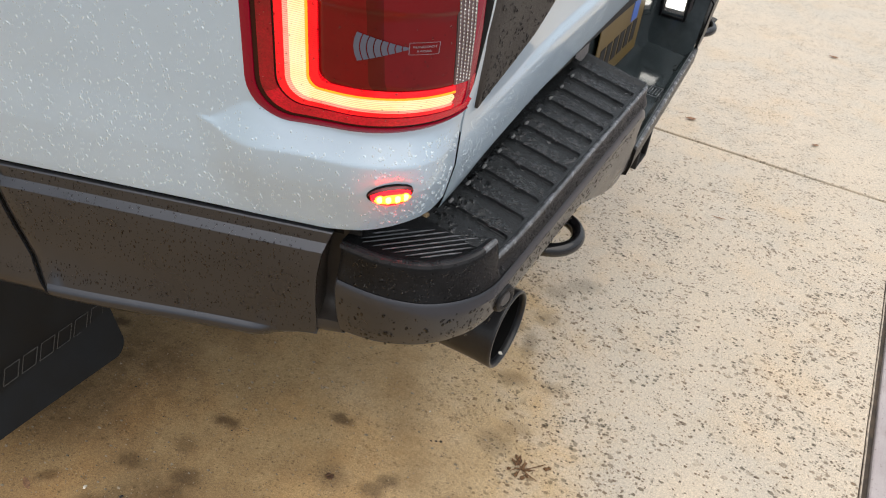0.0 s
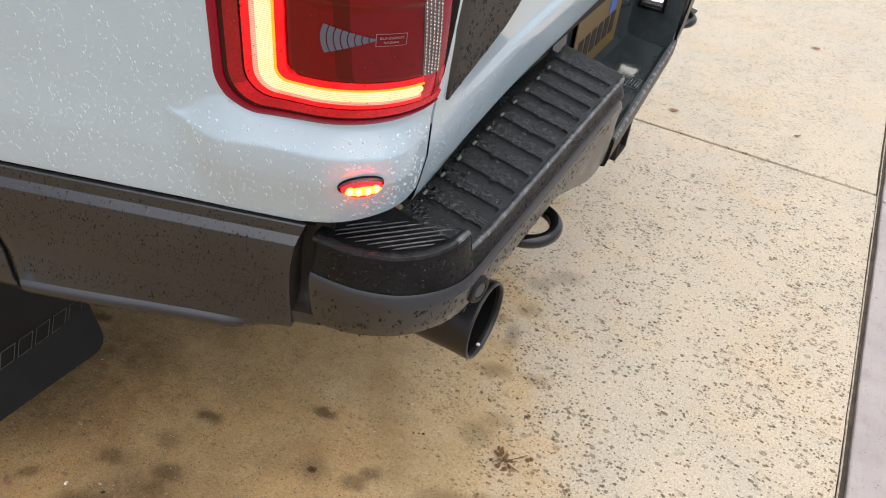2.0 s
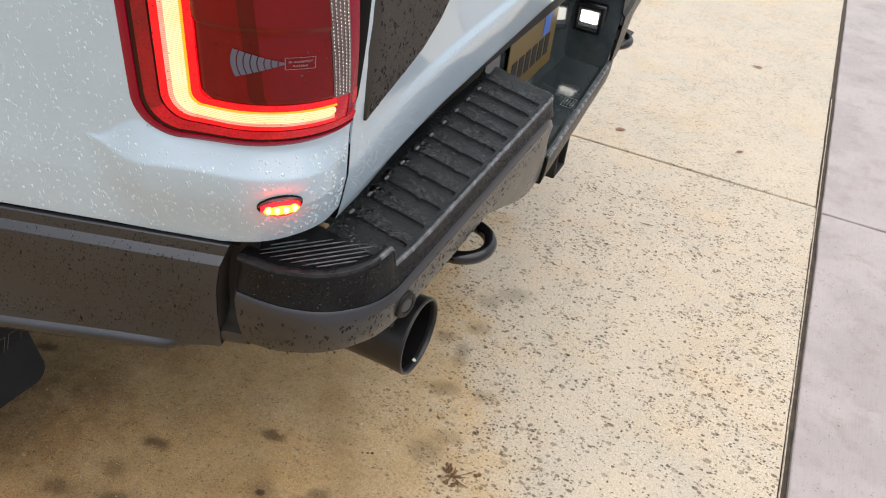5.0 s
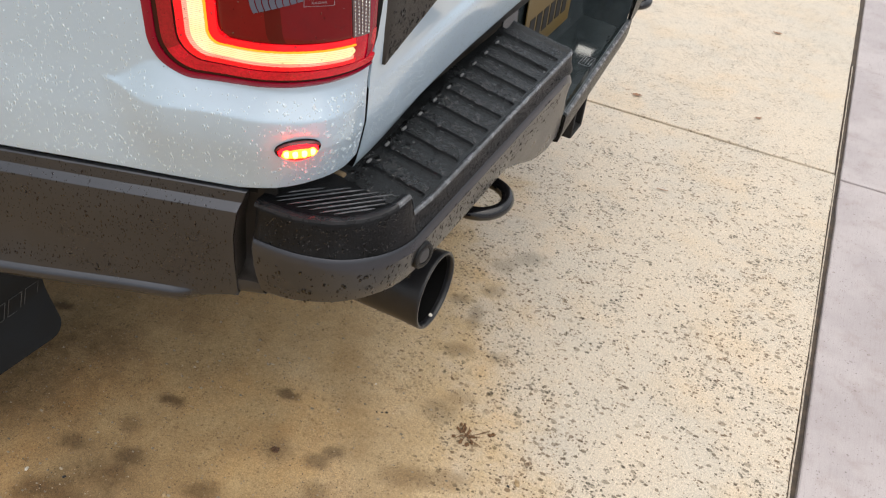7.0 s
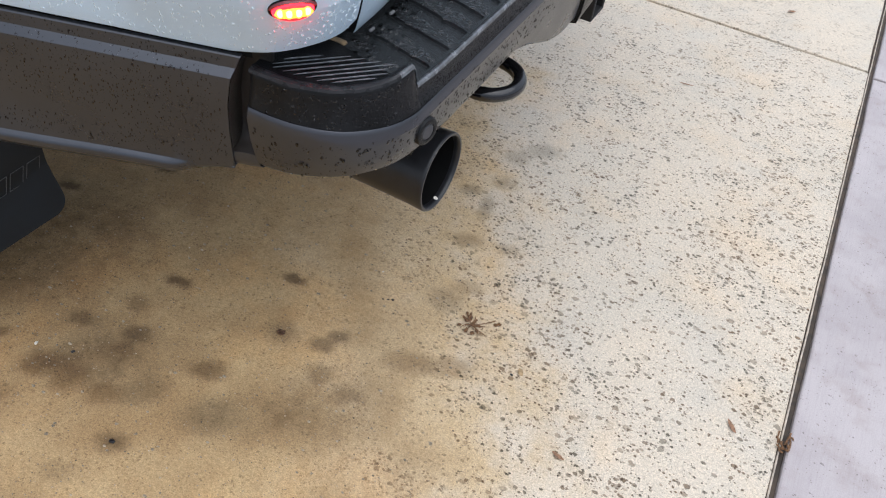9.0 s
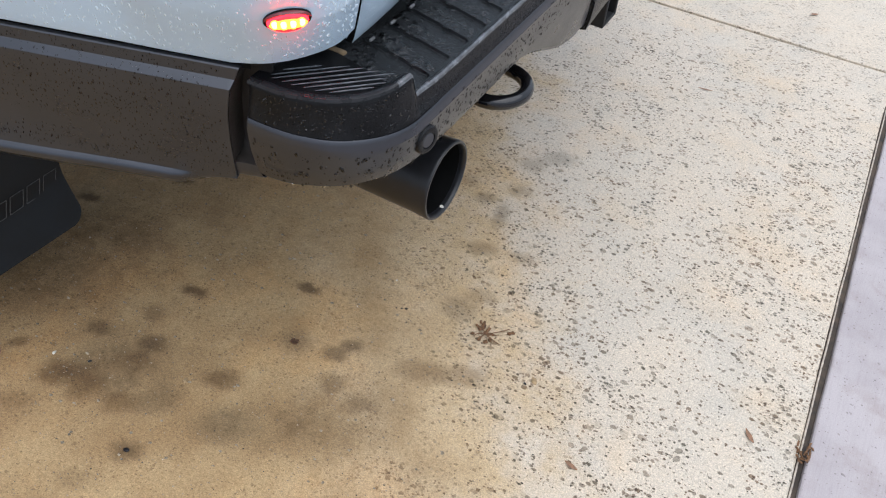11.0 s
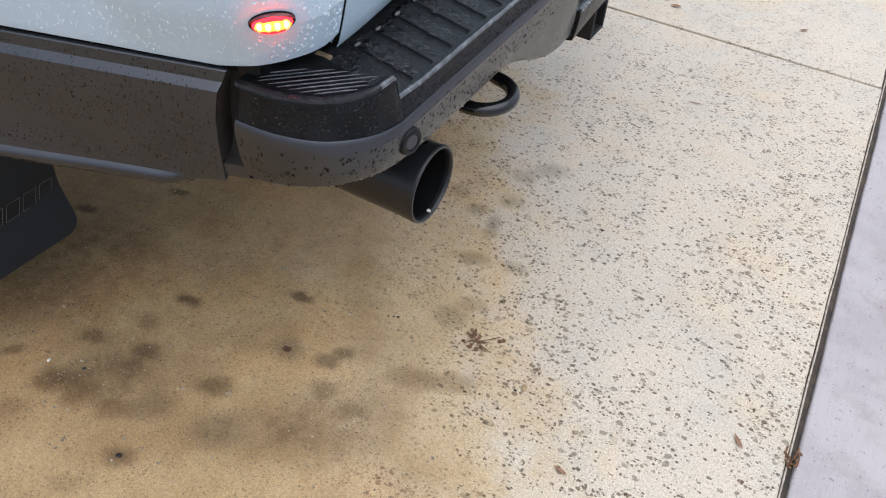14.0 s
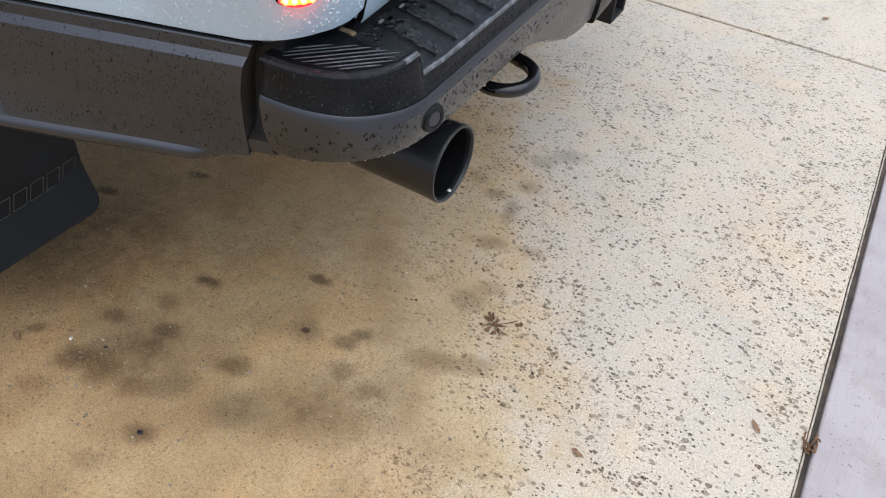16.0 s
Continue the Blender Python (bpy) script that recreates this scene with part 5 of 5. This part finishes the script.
def beads(name, label, mat, f, count, region, lo, hi, seed, flat=0.5, long=1.0, keep=None, power=2.2, sides=8):
    """Domes of water on the sheet f(u, v), which gives a place; size mostly small."""
    rnd = random.Random(seed)
    vs, fs = [], []
    (u0, u1), (v0, v1) = region
    h = 1e-4
    rows = ((1.0, 0.0), (0.86, 0.55), (0.5, 0.88))
    for _ in range(count):
        u, v = rnd.uniform(u0, u1), rnd.uniform(v0, v1)
        if keep and not keep(u, v, rnd):
            continue
        p = f(u, v)
        du, dv = (f(u + h, v) - p), (f(u, v + h) - p)
        nrm = du.cross(dv)
        if nrm.length < 1e-14:
            continue
        nrm.normalize()
        if nrm.dot(Vector((0.30, -0.73, 1.44)) - p) < 0:
            nrm.negate()
        a = (Vector((0, 0, -1)) - nrm * -nrm.z)
        a = a.normalized() if a.length > 0.15 else du.normalized()
        b = nrm.cross(a)
        r = lo + (hi - lo) * rnd.random() ** power
        st = 1 + (long - 1) * rnd.random()
        wob = [rnd.uniform(0.82, 1.18) for _ in range(sides)]
        n = len(vs)
        for rad, up in rows:
            for k in range(sides):
                t = 2 * math.pi * k / sides
                vs.append(p + a * (rad * r * st * wob[k] * math.cos(t) + 0.25 * up * r * (st - 1)) + b * (rad * r * wob[k] * math.sin(t)) + nrm * (up * r * flat - 0.00015))
        vs.append(p + nrm * (r * flat) + a * (0.2 * r * (st - 1)))
        for q in range(2):
            for k in range(sides):
                fs.append((n + q * sides + k, n + q * sides + (k + 1) % sides, n + (q + 1) * sides + (k + 1) % sides, n + (q + 1) * sides + k))
        fs += [(n + 2 * sides + k, n + 2 * sides + (k + 1) % sides, n + 3 * sides) for k in range(sides)]
    ob = part(name, (vs, [], fs), mat)
    return tagged(ob, label, "water drops", kind="stuff")


off_lamp = lambda u, z, r: z > hem(u) + 0.004 and not (u > LAMP_L - 0.004 and z > 1.0) and math.hypot((u - MU) / 0.030, (z - MZ) / 0.021) > 1
beads("rain_beads", "clear rain beads on the white bed side", DROP, skin_lower, 12500, ((-0.62, SEAM - 0.004), (0.87, 1.22)), 0.0003, 0.0016, 5, long=1.7, keep=off_lamp, power=4.4, sides=6)
beads("rain_beads", "dense rain beads on the bed corner", DROP, skin_lower, 620, ((0.03, SEAM - 0.004), (0.885, 1.012)), 0.0005, 0.0026, 6, long=1.2, keep=off_lamp, power=3.4)
beads("rain_beads", "dense fine rain beads on the tailgate lip", DROP, gate_point, 7500, ((0.006, 0.62), (0.890, 0.984)), 0.0003, 0.0010, 7, keep=None, power=2.6, sides=6)
beads("rain_beads", "rain beads on the red tail lamp", DROPLENS, lambda u, z: skin(u, z, lens_swell(u, z) - 0.0005), 320, ((-0.10, 0.10), (1.015, 1.18)), 0.0004, 0.0012, 8, long=1.3)


def trim_at(u, z):
    p = trim_sheet(u, 0)
    e = interp(-z, [-x for x in TRIM_Z], TRIM_E) + ease(0.74 - z, 0, 0.05) * 0.013 * ease(-u, 0.10, 0.40)
    q, n = skin(u, 0.87), plan(u)[1]
    return Vector((q.x + n.x * e, q.y + n.y * e, z))


beads("rain_spots", "dark rain spots on the grey-brown trim", DROPTRIM, trim_at, 4200, ((-0.60, -0.035), (0.702, 0.858)), 0.0004, 0.0013, 9, flat=0.45, long=2.3, power=2.4)
def on_cover(v, q):
    """The step cover's face, from its foot to just under the edge."""
    k = q * 4.0
    a, b = cover(v, int(k)), cover(v, min(4, int(k) + 1))
    return a.lerp(b, k - int(k))


beads("rain_spots", "rain spots on the black step cover", DROPDARK, on_cover, 2600, ((-0.02, v_of(0.61)), (0.04, 1.0)), 0.0004, 0.0017, 10, flat=0.45, long=1.6)
beads("rain_spots", "rain spots on the painted bumper", DROPDARK, lambda v, z: bump_point(v, z, interp(z, (0.72, 0.755, 0.772, 0.781), (0.0068, 0.011, 0.0125, 0.014))), 1150, ((-0.02, v_of(0.57)), (0.725, 0.781)), 0.0004, 0.0023, 11, flat=0.45, long=1.7, power=2.8)
beads("rain_spots", "rain spots on the tailgate panel", DROPDARK, lambda s, z: applique(s, z) + Vector((0.0003, 0, 0)), 420, ((0.08, 0.92), (1.01, 1.2)), 0.0008, 0.0024, 12, flat=0.4, long=1.4)


def on_pad(x, y):
    return pad_top(x, y) + Vector((0, 0, 0.0001))


beads("puddles", "small puddles of rain on the step pad", PUDDLE, on_pad, 3000, ((-0.118, -0.014), (0.006, 0.63)), 0.0008, 0.0050, 13, flat=0.15, power=2.8, keep=lambda x, y, r: 0.26 > abs(((y - 0.025) / 0.052 + 0.5) % 1.0 - 0.5) or r.random() < 0.07)
beads("rain_spots", "rain spots on the centre step", DROPDARK, lambda x, y: Vector((x, y, 0.6565)), 420, ((-0.10, -0.022), (0.69, 1.2)), 0.0012, 0.006, 14, flat=0.3)


def hanging(name, label, spots, seed):
    """Small drops that hang from a lower edge."""
    rnd = random.Random(seed)
    vs, fs = [], []
    for p in spots:
        r = rnd.uniform(0.0012, 0.0024)
        n = len(vs)
        for rad, up in ((0.55, 0.6), (0.95, 0.0), (0.8, -0.7), (0.4, -1.2)):
            vs += [p + Vector((rad * r * math.cos(a), rad * r * math.sin(a), up * r)) for a in span(0, 2 * math.pi * 7 / 8, 8)]
        vs += [p + Vector((0, 0, 0.7 * r)), p + Vector((0, 0, -1.35 * r))]
        for q in range(3):
            fs += [(n + 8 * q + k, n + 8 * q + (k + 1) % 8, n + 8 * q + 8 + (k + 1) % 8, n + 8 * q + 8 + k) for k in range(8)]
        fs += [(n + k, n + (k + 1) % 8, n + 32) for k in range(8)] + [(n + 24 + k, n + 24 + (k + 1) % 8, n + 33) for k in range(8)]
    return tagged(part(name, (vs, [], fs), DROPDARK), label, "water drops", kind="stuff")


rnd = random.Random(77)
low_spots = [bump_point(v, low_edge(v) + 0.0095, -0.007, 0.584, 0.02) for v in (rnd.uniform(0.0, v_of(0.56)) for _ in range(30))]
hanging("hanging_drops", "rain drops hanging from the bumper edge", low_spots, 78)
loop_spots = [Vector(loop_points(0.377, 0.001)[rnd.randrange(4, 20)]) + Vector((0, 0, -0.0128)) for _ in range(9)]
hanging("hanging_drops", "rain drops hanging from the tow loop", loop_spots, 79)
